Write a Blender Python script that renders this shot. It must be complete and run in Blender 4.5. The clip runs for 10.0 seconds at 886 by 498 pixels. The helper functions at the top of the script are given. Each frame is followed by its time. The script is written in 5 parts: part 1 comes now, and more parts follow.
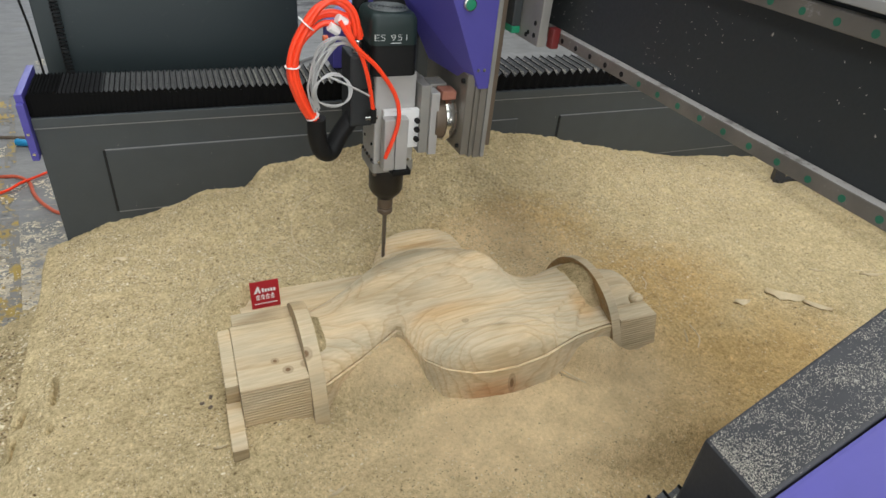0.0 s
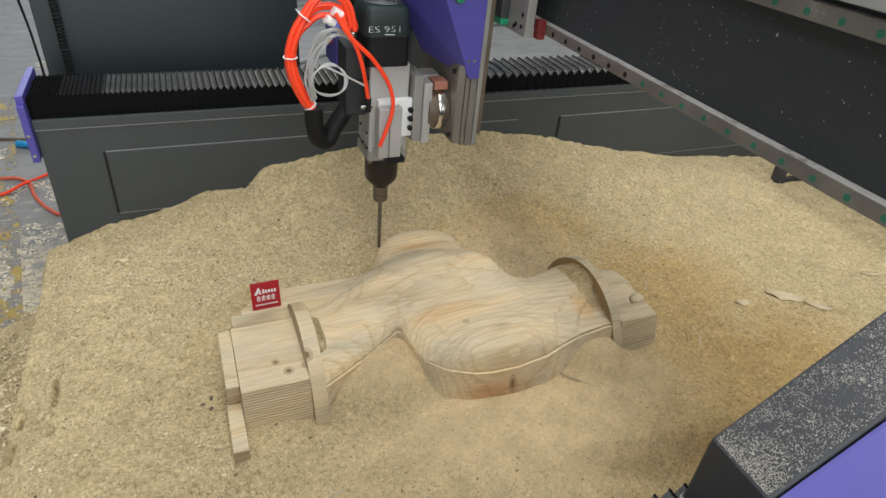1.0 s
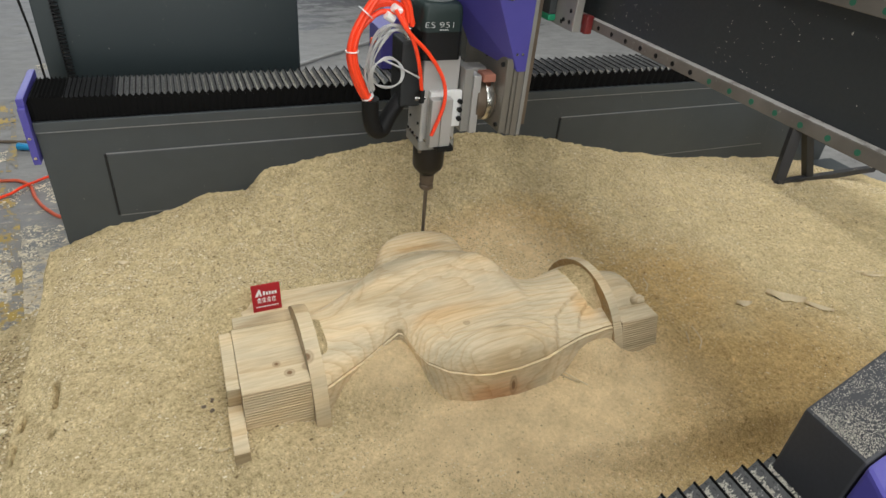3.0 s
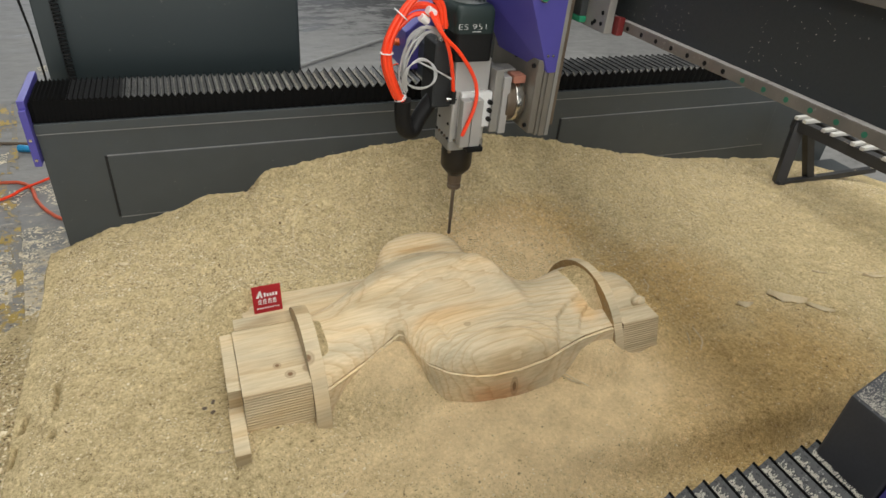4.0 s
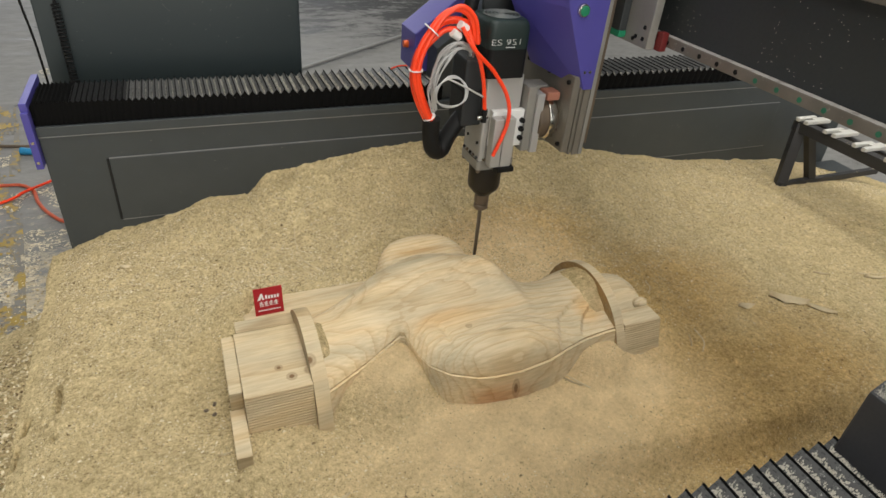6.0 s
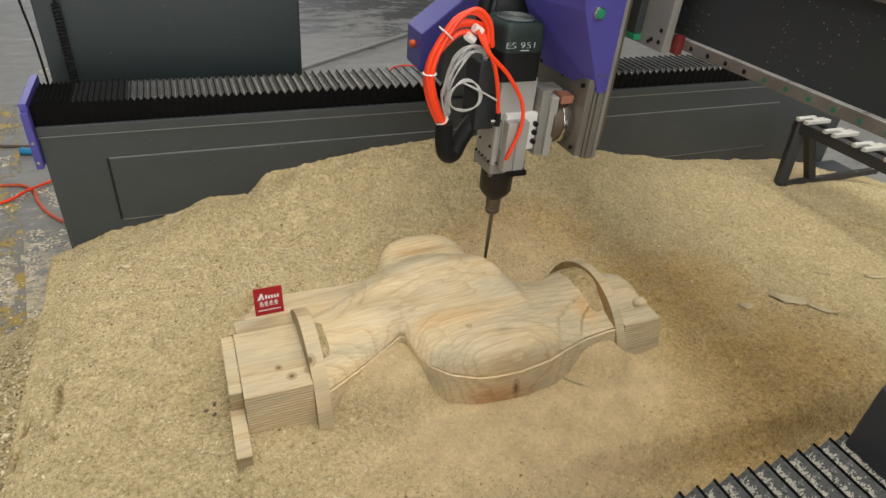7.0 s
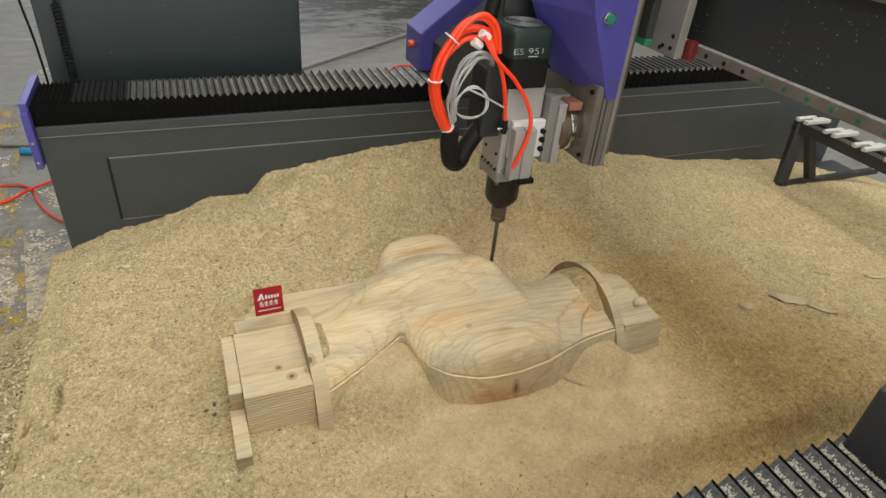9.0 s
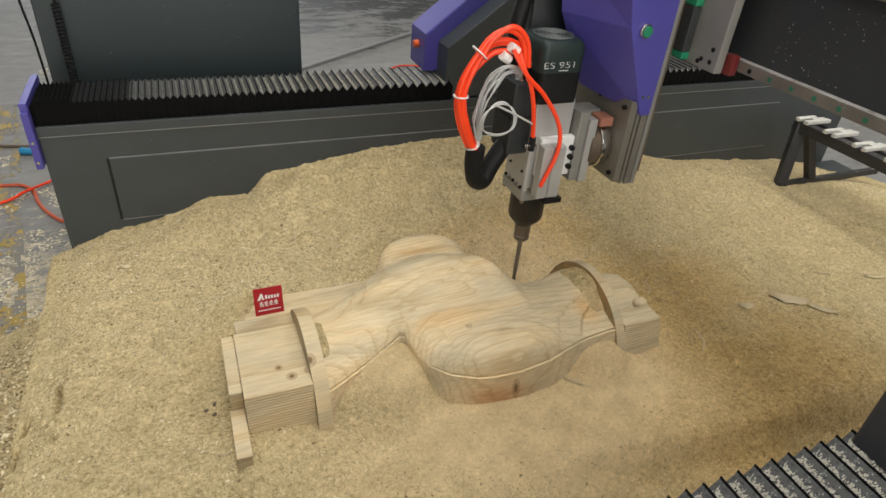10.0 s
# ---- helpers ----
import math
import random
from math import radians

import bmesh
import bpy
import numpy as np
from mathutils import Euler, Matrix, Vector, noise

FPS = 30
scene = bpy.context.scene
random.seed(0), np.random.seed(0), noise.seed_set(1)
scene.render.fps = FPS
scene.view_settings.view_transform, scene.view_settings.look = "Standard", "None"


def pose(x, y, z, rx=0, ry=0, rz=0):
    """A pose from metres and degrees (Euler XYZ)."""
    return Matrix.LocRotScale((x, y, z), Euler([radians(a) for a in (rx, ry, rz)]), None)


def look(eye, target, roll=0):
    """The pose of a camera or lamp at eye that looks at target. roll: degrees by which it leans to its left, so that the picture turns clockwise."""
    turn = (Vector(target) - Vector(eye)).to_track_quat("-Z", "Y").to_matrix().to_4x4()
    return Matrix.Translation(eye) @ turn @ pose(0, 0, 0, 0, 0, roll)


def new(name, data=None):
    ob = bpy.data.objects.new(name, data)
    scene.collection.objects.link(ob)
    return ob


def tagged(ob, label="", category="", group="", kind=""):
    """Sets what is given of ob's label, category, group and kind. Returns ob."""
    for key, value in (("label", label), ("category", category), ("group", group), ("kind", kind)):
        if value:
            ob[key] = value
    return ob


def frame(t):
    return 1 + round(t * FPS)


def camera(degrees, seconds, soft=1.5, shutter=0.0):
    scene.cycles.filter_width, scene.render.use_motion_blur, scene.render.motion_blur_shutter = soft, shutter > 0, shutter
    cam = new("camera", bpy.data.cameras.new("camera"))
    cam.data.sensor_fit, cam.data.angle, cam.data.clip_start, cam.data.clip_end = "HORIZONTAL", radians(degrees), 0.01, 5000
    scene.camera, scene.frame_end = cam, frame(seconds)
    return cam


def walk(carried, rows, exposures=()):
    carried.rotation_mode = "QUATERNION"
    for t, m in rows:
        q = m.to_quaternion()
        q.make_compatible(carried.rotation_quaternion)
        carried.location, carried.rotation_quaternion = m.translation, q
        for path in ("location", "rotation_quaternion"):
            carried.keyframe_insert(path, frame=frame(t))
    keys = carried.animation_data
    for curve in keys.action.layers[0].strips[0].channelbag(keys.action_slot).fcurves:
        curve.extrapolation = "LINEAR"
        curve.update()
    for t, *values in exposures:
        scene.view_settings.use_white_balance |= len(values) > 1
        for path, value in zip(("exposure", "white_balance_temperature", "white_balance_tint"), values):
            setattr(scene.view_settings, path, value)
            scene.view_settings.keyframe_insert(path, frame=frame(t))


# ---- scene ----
cam = camera(71.66, 10.0, soft=1.5)


def aim(pitch, roll, yaw):
    """Camera turn: down by pitch, leaning by roll, towards +x by yaw, in degrees."""
    p, r, y = radians(pitch), radians(roll), radians(yaw)
    fwd = Vector((math.sin(y) * math.cos(p), math.cos(y) * math.cos(p), -math.sin(p)))
    right = Vector((math.cos(y), -math.sin(y), 0))
    up = right.cross(fwd)
    r1 = right * math.cos(r) + up * math.sin(r)
    u1 = up * math.cos(r) - right * math.sin(r)
    m = Matrix((r1, u1, -fwd)).transposed().to_4x4()
    m.translation = (0, 0, 1.80)
    return m


walk(cam, [
    (0, aim(33.859, 5.946, 25.168)),
    (0.5, aim(33.836, 5.866, 25.147)),
    (1, aim(33.787, 5.801, 25.107)),
    (1.5, aim(33.761, 5.776, 25.086)),
    (2, aim(33.715, 5.722, 25.055)),
    (2.5, aim(33.684, 5.684, 25.039)),
    (4, aim(33.540, 5.528, 24.941)),
    (4.5, aim(33.462, 5.454, 24.859)),
    (5, aim(33.384, 5.399, 24.783)),
    (5.5, aim(33.376, 5.344, 24.770)),
    (7, aim(33.376, 5.344, 24.770)),
    (10, aim(33.376, 5.344, 24.770)),
], exposures=[(0, -0.41, 6080, 10), (2.5, -0.44, 6180, 10), (5.0, -0.54, 6560, 10), (7.0, -0.55, 6620, 10), (10, -0.55, 6620, 10)])

# ---- world and light ----
world = bpy.data.worlds.new("world")
scene.world = world
world.use_nodes = True
wn = world.node_tree.nodes
sky = wn.new("ShaderNodeTexSky")
sky.sky_type, sky.sun_disc = "NISHITA", False
sky.sun_elevation, sky.sun_rotation = radians(50), radians(200)
wn["Background"].inputs["Strength"].default_value = 0.10
world.node_tree.links.new(sky.outputs[0], wn["Background"].inputs["Color"])

def skylight(name, m, sx, sy, power, color=(1.0, 0.98, 0.91)):
    """Daylight lamp set in an opening: roof lights, north door, added south fill."""
    lamp = new(name, bpy.data.lights.new(name, "AREA"))
    lamp.data.shape, lamp.data.size, lamp.data.size_y = "RECTANGLE", sx, sy
    lamp.data.energy, lamp.data.color = power, color
    lamp.matrix_world = m
    return lamp


skylight("roof_light_west", look((-3.0, 0.2, 6.95), (-3.0, 0.2, 0)), 2.0, 10.0, 200)
skylight("roof_light_middle", look((0.5, 0.2, 6.95), (0.5, 0.2, 0)), 2.4, 10.0, 490)
skylight("roof_light_east", look((4.4, 0.2, 6.95), (4.4, 0.2, 0)), 2.0, 10.0, 400)
# added fill from behind the camera, to lift the faces turned south
skylight("south_fill_light", look((0.5, -5.9, 2.4), (0.5, 2.0, 1.0)), 6.0, 4.4, 430, (1.0, 0.975, 0.91))
skylight("door_light", look((0.0, 13.9, 2.6), (0.0, 2.0, 1.0)), 7.0, 4.8, 430, (0.96, 0.98, 1.0))


# ---- materials ----
def mat(name, base, rough=0.6, metal=0.0, scale=12.0, vary=0.25, grain=160.0, bump=0.15, spec=0.5, dust=0.0, dust_col=(0.62, 0.52, 0.36), coat=0.0, dscale=55.0, dup=0.16):
    """Painted, metal or plastic surface with blotches, fine grain and optional sawdust settled on it."""
    m = bpy.data.materials.new(name)
    m.use_nodes = True
    nt, ns, ln = m.node_tree, m.node_tree.nodes, m.node_tree.links
    b = ns["Principled BSDF"]
    b.inputs["Metallic"].default_value = metal
    b.inputs["Specular IOR Level"].default_value = spec
    b.inputs["Coat Weight"].default_value = coat
    tc = ns.new("ShaderNodeTexCoord")
    big, fine = ns.new("ShaderNodeTexNoise"), ns.new("ShaderNodeTexNoise")
    big.inputs["Scale"].default_value, big.inputs["Detail"].default_value = scale, 5
    fine.inputs["Scale"].default_value, fine.inputs["Detail"].default_value = grain, 3
    ln.new(tc.outputs["Object"], big.inputs["Vector"])
    ln.new(tc.outputs["Object"], fine.inputs["Vector"])
    mix = ns.new("ShaderNodeMix")
    mix.data_type = "RGBA"
    lo = [c * (1 - vary) for c in base]
    hi = [min(1, c * (1 + vary)) for c in base]
    mix.inputs[6].default_value, mix.inputs[7].default_value = (*lo, 1), (*hi, 1)
    ln.new(big.outputs["Fac"], mix.inputs[0])
    col = mix.outputs[2]
    rr = ns.new("ShaderNodeMapRange")
    rr.inputs[3].default_value, rr.inputs[4].default_value = max(0.03, rough - 0.12), min(1, rough + 0.12)
    ln.new(fine.outputs["Fac"], rr.inputs[0])
    rough_out = rr.outputs[0]
    if dust:
        dn, dm = ns.new("ShaderNodeTexNoise"), ns.new("ShaderNodeMapRange")
        dn.inputs["Scale"].default_value, dn.inputs["Detail"].default_value, dn.inputs["Roughness"].default_value = dscale, 8, 0.75
        ln.new(tc.outputs["Object"], dn.inputs["Vector"])
        geo, sep = ns.new("ShaderNodeNewGeometry"), ns.new("ShaderNodeSeparateXYZ")
        ln.new(geo.outputs["Normal"], sep.inputs[0])
        up = ns.new("ShaderNodeMath")
        up.operation = "MULTIPLY_ADD"
        up.inputs[1].default_value, up.inputs[2].default_value = dup, dust - dup
        ln.new(sep.outputs["Z"], up.inputs[0])
        ad = ns.new("ShaderNodeMath")
        patch = ns.new("ShaderNodeMath")
        patch.operation = "MULTIPLY_ADD"
        patch.inputs[1].default_value, patch.inputs[2].default_value = 0.28, -0.14
        ln.new(big.outputs["Fac"], patch.inputs[0])
        settle = ns.new("ShaderNodeMath")
        ln.new(dn.outputs["Fac"], settle.inputs[0])
        ln.new(patch.outputs[0], settle.inputs[1])
        ln.new(settle.outputs[0], ad.inputs[0])
        ln.new(up.outputs[0], ad.inputs[1])
        dm.inputs[1].default_value, dm.inputs[2].default_value = 0.64, 0.72
        ln.new(ad.outputs[0], dm.inputs[0])
        mix2 = ns.new("ShaderNodeMix")
        mix2.data_type = "RGBA"
        mix2.inputs[7].default_value = (*dust_col, 1)
        ln.new(dm.outputs[0], mix2.inputs[0])
        ln.new(col, mix2.inputs[6])
        col = mix2.outputs[2]
        r2 = ns.new("ShaderNodeMix")
        r2.inputs[3].default_value = 0.9
        ln.new(dm.outputs[0], r2.inputs[0])
        ln.new(rough_out, r2.inputs[2])
        rough_out = r2.outputs[0]
    ln.new(col, b.inputs["Base Color"])
    ln.new(rough_out, b.inputs["Roughness"])
    bp = ns.new("ShaderNodeBump")
    bp.inputs["Strength"].default_value, bp.inputs["Distance"].default_value = bump, 0.002
    ln.new(fine.outputs["Fac"], bp.inputs["Height"])
    ln.new(bp.outputs[0], b.inputs["Normal"])
    return m


def ramp(ns, ln, fac, stops):
    r = ns.new("ShaderNodeValToRGB")
    while len(r.color_ramp.elements) < len(stops):
        r.color_ramp.elements.new(0.5)
    for e, (pos, c) in zip(r.color_ramp.elements, stops):
        e.position, e.color = pos, (*c, 1)
    ln.new(fac, r.inputs[0])
    return r.outputs[0]


def sawdust_material(name, flake=False):
    """Pale pine sawdust: coarse straw chips and finer, darker tan dust in drifts."""
    m = bpy.data.materials.new(name)
    m.use_nodes = True
    nt, ns, ln = m.node_tree, m.node_tree.nodes, m.node_tree.links
    b = ns["Principled BSDF"]
    b.inputs["Roughness"].default_value = 0.93
    b.inputs["Specular IOR Level"].default_value = 0.15
    tc = ns.new("ShaderNodeTexCoord")
    if flake:
        geo = ns.new("ShaderNodeNewGeometry")
        # the darkest fifth of the flakes paints shadow between the chips
        col = ramp(ns, ln, geo.outputs["Random Per Island"], [(0, (0.10, 0.065, 0.03)), (0.22, (0.40, 0.30, 0.16)), (0.6, (0.59, 0.475, 0.275)), (1.0, (0.88, 0.79, 0.58))])
        ln.new(col, b.inputs["Base Color"])
        return m
    n1, n2, n3, v = (ns.new("ShaderNodeTexNoise") for _ in range(3)), None, None, ns.new("ShaderNodeTexVoronoi")
    n1, n2, n3 = n1
    n1.inputs["Scale"].default_value, n1.inputs["Detail"].default_value, n1.inputs["Distortion"].default_value = 2.6, 6, 0.5
    n2.inputs["Scale"].default_value, n2.inputs["Detail"].default_value, n2.inputs["Roughness"].default_value = 105, 6, 0.85
    n3.inputs["Scale"].default_value, n3.inputs["Detail"].default_value = 14, 5
    v.inputs["Scale"].default_value = 190
    for x in (n1, n2, n3, v):
        ln.new(tc.outputs["Object"], x.inputs["Vector"])
    # drifts of fine tan dust, east and south of the work
    sep = ns.new("ShaderNodeSeparateXYZ")
    ln.new(tc.outputs["Object"], sep.inputs[0])

    def blob(cx, cy, rx, ry):
        mp = ns.new("ShaderNodeMapping")
        mp.inputs["Location"].default_value = (-cx / rx, -cy / ry, 0)
        mp.inputs["Scale"].default_value = (1 / rx, 1 / ry, 0)
        ln.new(tc.outputs["Object"], mp.inputs["Vector"])
        g = ns.new("ShaderNodeTexGradient")
        g.gradient_type = "SPHERICAL"
        ln.new(mp.outputs[0], g.inputs[0])
        return g.outputs["Fac"]

    def add(a, c, op="MAXIMUM"):
        q = ns.new("ShaderNodeMath")
        q.operation = op
        for i, s in enumerate((a, c)):
            if isinstance(s, (int, float)):
                q.inputs[i].default_value = s
            else:
                ln.new(s, q.inputs[i])
        return q.outputs[0]
    drift = add(add(blob(1.50, 1.32, 0.50, 0.48), blob(1.45, 0.85, 0.95, 0.50)), blob(1.15, 1.75, 0.50, 0.25))
    drift = add(drift, add(n1.outputs["Fac"], 0.7, "MULTIPLY"), "ADD")
    dm = ns.new("ShaderNodeMapRange")
    dm.inputs[1].default_value, dm.inputs[2].default_value = 0.40, 1.00
    ln.new(drift, dm.inputs[0])
    base = ns.new("ShaderNodeMix")
    base.data_type = "RGBA"
    base.inputs[6].default_value, base.inputs[7].default_value = (0.66, 0.54, 0.312, 1), (0.60, 0.42, 0.185, 1)
    ln.new(dm.outputs[0], base.inputs[0])
    # smooth fine pale dust thrown in front of the work and beside its end
    fine = add(add(blob(0.75, 0.93, 0.75, 0.36), blob(1.08, 1.02, 0.30, 0.30)), add(blob(1.02, 1.66, 0.40, 0.30), blob(0.42, 1.18, 0.22, 0.20)))
    fm = ns.new("ShaderNodeMapRange")
    fm.inputs[1].default_value, fm.inputs[2].default_value = 0.30, 0.85
    ln.new(add(fine, add(n1.outputs["Fac"], 0.5, "MULTIPLY"), "ADD"), fm.inputs[0])
    base2 = ns.new("ShaderNodeMix")
    base2.data_type = "RGBA"
    base2.inputs[7].default_value = (0.80, 0.615, 0.360, 1)
    ln.new(add(fm.outputs[0], 0.85, "MULTIPLY"), base2.inputs[0])
    ln.new(base.outputs[2], base2.inputs[6])
    base = base2
    coarse = add(1.0, add(fm.outputs[0], 0.62, "MULTIPLY"), "SUBTRACT")
    speck = ramp(ns, ln, n2.outputs["Fac"], [(0.32, (0.40, 0.33, 0.25)), (0.43, (0.90, 0.88, 0.84)), (0.57, (1.05, 1.05, 1.05)), (0.67, (1.32, 1.36, 1.42))])
    mul = ns.new("ShaderNodeMix")
    mul.data_type, mul.blend_type = "RGBA", "MULTIPLY"
    ln.new(coarse, mul.inputs[0])
    ln.new(base.outputs[2], mul.inputs[6])
    ln.new(speck, mul.inputs[7])
    mid = ramp(ns, ln, n3.outputs["Fac"], [(0.3, (0.86, 0.85, 0.83)), (0.7, (1.06, 1.06, 1.06))])
    mul2 = ns.new("ShaderNodeMix")
    mul2.data_type, mul2.blend_type = "RGBA", "MULTIPLY"
    mul2.inputs[0].default_value = 1.0
    ln.new(mul.outputs[2], mul2.inputs[6])
    ln.new(mid, mul2.inputs[7])
    n4 = ns.new("ShaderNodeTexNoise")
    n4.inputs["Scale"].default_value, n4.inputs["Detail"].default_value, n4.inputs["Roughness"].default_value = 64, 8, 0.9
    ln.new(tc.outputs["Object"], n4.inputs["Vector"])
    clump = ramp(ns, ln, n4.outputs["Fac"], [(0.37, (0.34, 0.28, 0.21)), (0.455, (0.93, 0.92, 0.90)), (0.55, (1.07, 1.07, 1.07)), (0.62, (1.42, 1.46, 1.50))])
    mul3 = ns.new("ShaderNodeMix")
    mul3.data_type, mul3.blend_type = "RGBA", "MULTIPLY"
    ln.new(coarse, mul3.inputs[0])
    ln.new(mul2.outputs[2], mul3.inputs[6])
    ln.new(clump, mul3.inputs[7])
    ln.new(mul3.outputs[2], b.inputs["Base Color"])
    bp, bp2 = ns.new("ShaderNodeBump"), ns.new("ShaderNodeBump")
    bp.inputs["Strength"].default_value, bp.inputs["Distance"].default_value = 0.9, 0.008
    bp2.inputs["Strength"].default_value, bp2.inputs["Distance"].default_value = 0.5, 0.004
    ln.new(n2.outputs["Fac"], bp.inputs["Height"])
    ln.new(v.outputs["Distance"], bp2.inputs["Height"])
    ln.new(bp2.outputs[0], bp.inputs["Normal"])
    ln.new(bp.outputs[0], b.inputs["Normal"])
    return m


def wood_material(name, tint=1.0, ring_scale=9.0, knots=(), stains=(), warp=1.4):
    """Pale pine: growth rings round the log's axis, fibre streaks, faint blue stain."""
    m = bpy.data.materials.new(name)
    m.use_nodes = True
    nt, ns, ln = m.node_tree, m.node_tree.nodes, m.node_tree.links
    b = ns["Principled BSDF"]
    b.inputs["Roughness"].default_value = 0.62
    b.inputs["Specular IOR Level"].default_value = 0.25
    tc, mp = ns.new("ShaderNodeTexCoord"), ns.new("ShaderNodeMapping")
    mp.inputs["Location"].default_value = (0.0, -1.36, -0.36)
    mp.inputs["Rotation"].default_value = (0, radians(4), radians(-3))
    ln.new(tc.outputs["Object"], mp.inputs["Vector"])
    st = ns.new("ShaderNodeMapping")
    st.inputs["Scale"].default_value = (0.22, 1, 1)
    ln.new(mp.outputs[0], st.inputs["Vector"])
    w = ns.new("ShaderNodeTexWave")
    w.wave_type, w.rings_direction, w.wave_profile = "RINGS", "X", "SAW"
    w.inputs["Scale"].default_value, w.inputs["Distortion"].default_value = ring_scale, warp
    w.inputs["Detail"].default_value, w.inputs["Detail Scale"].default_value, w.inputs["Detail Roughness"].default_value = 2.0, 2.2, 0.45
    ln.new(st.outputs[0], w.inputs["Vector"])
    rings = ramp(ns, ln, w.outputs["Fac"], [(0.0, (0.72, 0.60, 0.42)), (0.55, (0.72, 0.605, 0.43)), (0.84, (0.675, 0.54, 0.36)), (0.96, (0.62, 0.48, 0.31)), (1.0, (0.70, 0.57, 0.39))])
    fib, fm = ns.new("ShaderNodeTexNoise"), ns.new("ShaderNodeMapping")
    fm.inputs["Scale"].default_value = (9, 150, 150)
    ln.new(mp.outputs[0], fm.inputs["Vector"])
    ln.new(fm.outputs[0], fib.inputs["Vector"])
    fib.inputs["Scale"].default_value, fib.inputs["Detail"].default_value = 1.0, 4
    f = ramp(ns, ln, fib.outputs["Fac"], [(0.3, (0.86, 0.84, 0.80)), (0.65, (1.06, 1.06, 1.06))])
    stain, sm = ns.new("ShaderNodeTexNoise"), ns.new("ShaderNodeMapping")
    sm.inputs["Scale"].default_value = (2.2, 11, 9)
    ln.new(mp.outputs[0], sm.inputs["Vector"])
    ln.new(sm.outputs[0], stain.inputs["Vector"])
    stain.inputs["Scale"].default_value, stain.inputs["Detail"].default_value = 1.0, 4
    s = ramp(ns, ln, stain.outputs["Fac"], [(0.32, (0.80, 0.82, 0.83)), (0.46, (1, 1, 1)), (0.66, (1.10, 1.03, 0.93))])
    out = rings
    for c in (f, s):
        q = ns.new("ShaderNodeMix")
        q.data_type, q.blend_type = "RGBA", "MULTIPLY"
        q.inputs[0].default_value = 1.0
        ln.new(out, q.inputs[6])
        ln.new(c, q.inputs[7])
        out = q.outputs[2]
    for (cx, cy, cz), (rx, ry, rz), colour, amount in stains:
        km, kg, kn = ns.new("ShaderNodeMapping"), ns.new("ShaderNodeTexGradient"), ns.new("ShaderNodeTexNoise")
        km.inputs["Location"].default_value = (-cx / rx, -cy / ry, -cz / rz)
        km.inputs["Scale"].default_value = (1 / rx, 1 / ry, 1 / rz)
        kg.gradient_type = "SPHERICAL"
        kn.inputs["Scale"].default_value, kn.inputs["Detail"].default_value, kn.inputs["Roughness"].default_value = 0.35, 6, 0.7
        ln.new(tc.outputs["Object"], km.inputs["Vector"])
        ln.new(fm.outputs[0], kn.inputs["Vector"])
        ln.new(km.outputs[0], kg.inputs[0])
        ka, kr = ns.new("ShaderNodeMath"), ns.new("ShaderNodeMapRange")
        ka.operation = "MULTIPLY"
        ln.new(kg.outputs["Fac"], ka.inputs[0])
        ln.new(kn.outputs["Fac"], ka.inputs[1])
        kr.inputs[1].default_value, kr.inputs[2].default_value, kr.inputs[4].default_value = 0.08, 0.36, amount
        ln.new(ka.outputs[0], kr.inputs[0])
        q = ns.new("ShaderNodeMix")
        q.data_type, q.blend_type = "RGBA", "MULTIPLY"
        q.inputs[7].default_value = (*colour, 1)
        ln.new(kr.outputs[0], q.inputs[0])
        ln.new(out, q.inputs[6])
        out = q.outputs[2]
    for cx, cy, cz, rad in knots:
        km, kg = ns.new("ShaderNodeMapping"), ns.new("ShaderNodeTexGradient")
        km.inputs["Location"].default_value = (-cx / rad, -cy / rad, -cz / (rad * 3))
        km.inputs["Scale"].default_value = (1 / rad, 1 / rad, 1 / (rad * 3))
        kg.gradient_type = "SPHERICAL"
        ln.new(tc.outputs["Object"], km.inputs["Vector"])
        ln.new(km.outputs[0], kg.inputs[0])
        kr = ramp(ns, ln, kg.outputs["Fac"], [(0.0, (0, 0, 0)), (0.25, (0.45, 0.45, 0.45)), (0.45, (0.3, 0.3, 0.3)), (0.7, (0.95, 0.95, 0.95))])
        q = ns.new("ShaderNodeMix")
        q.data_type = "RGBA"
        q.inputs[7].default_value = (0.22, 0.125, 0.06, 1)
        ln.new(kr, q.inputs[0])
        ln.new(out, q.inputs[6])
        out = q.outputs[2]
    q = ns.new("ShaderNodeMix")
    q.data_type, q.blend_type = "RGBA", "MULTIPLY"
    q.inputs[0].default_value = 1.0
    q.inputs[7].default_value = (tint, tint * 0.995, tint * 0.94, 1)
    ln.new(out, q.inputs[6])
    ln.new(q.outputs[2], b.inputs["Base Color"])
    bp = ns.new("ShaderNodeBump")
    bp.inputs["Strength"].default_value, bp.inputs["Distance"].default_value = 0.25, 0.0015
    ln.new(fib.outputs["Fac"], bp.inputs["Height"])
    ln.new(bp.outputs[0], b.inputs["Normal"])
    return m


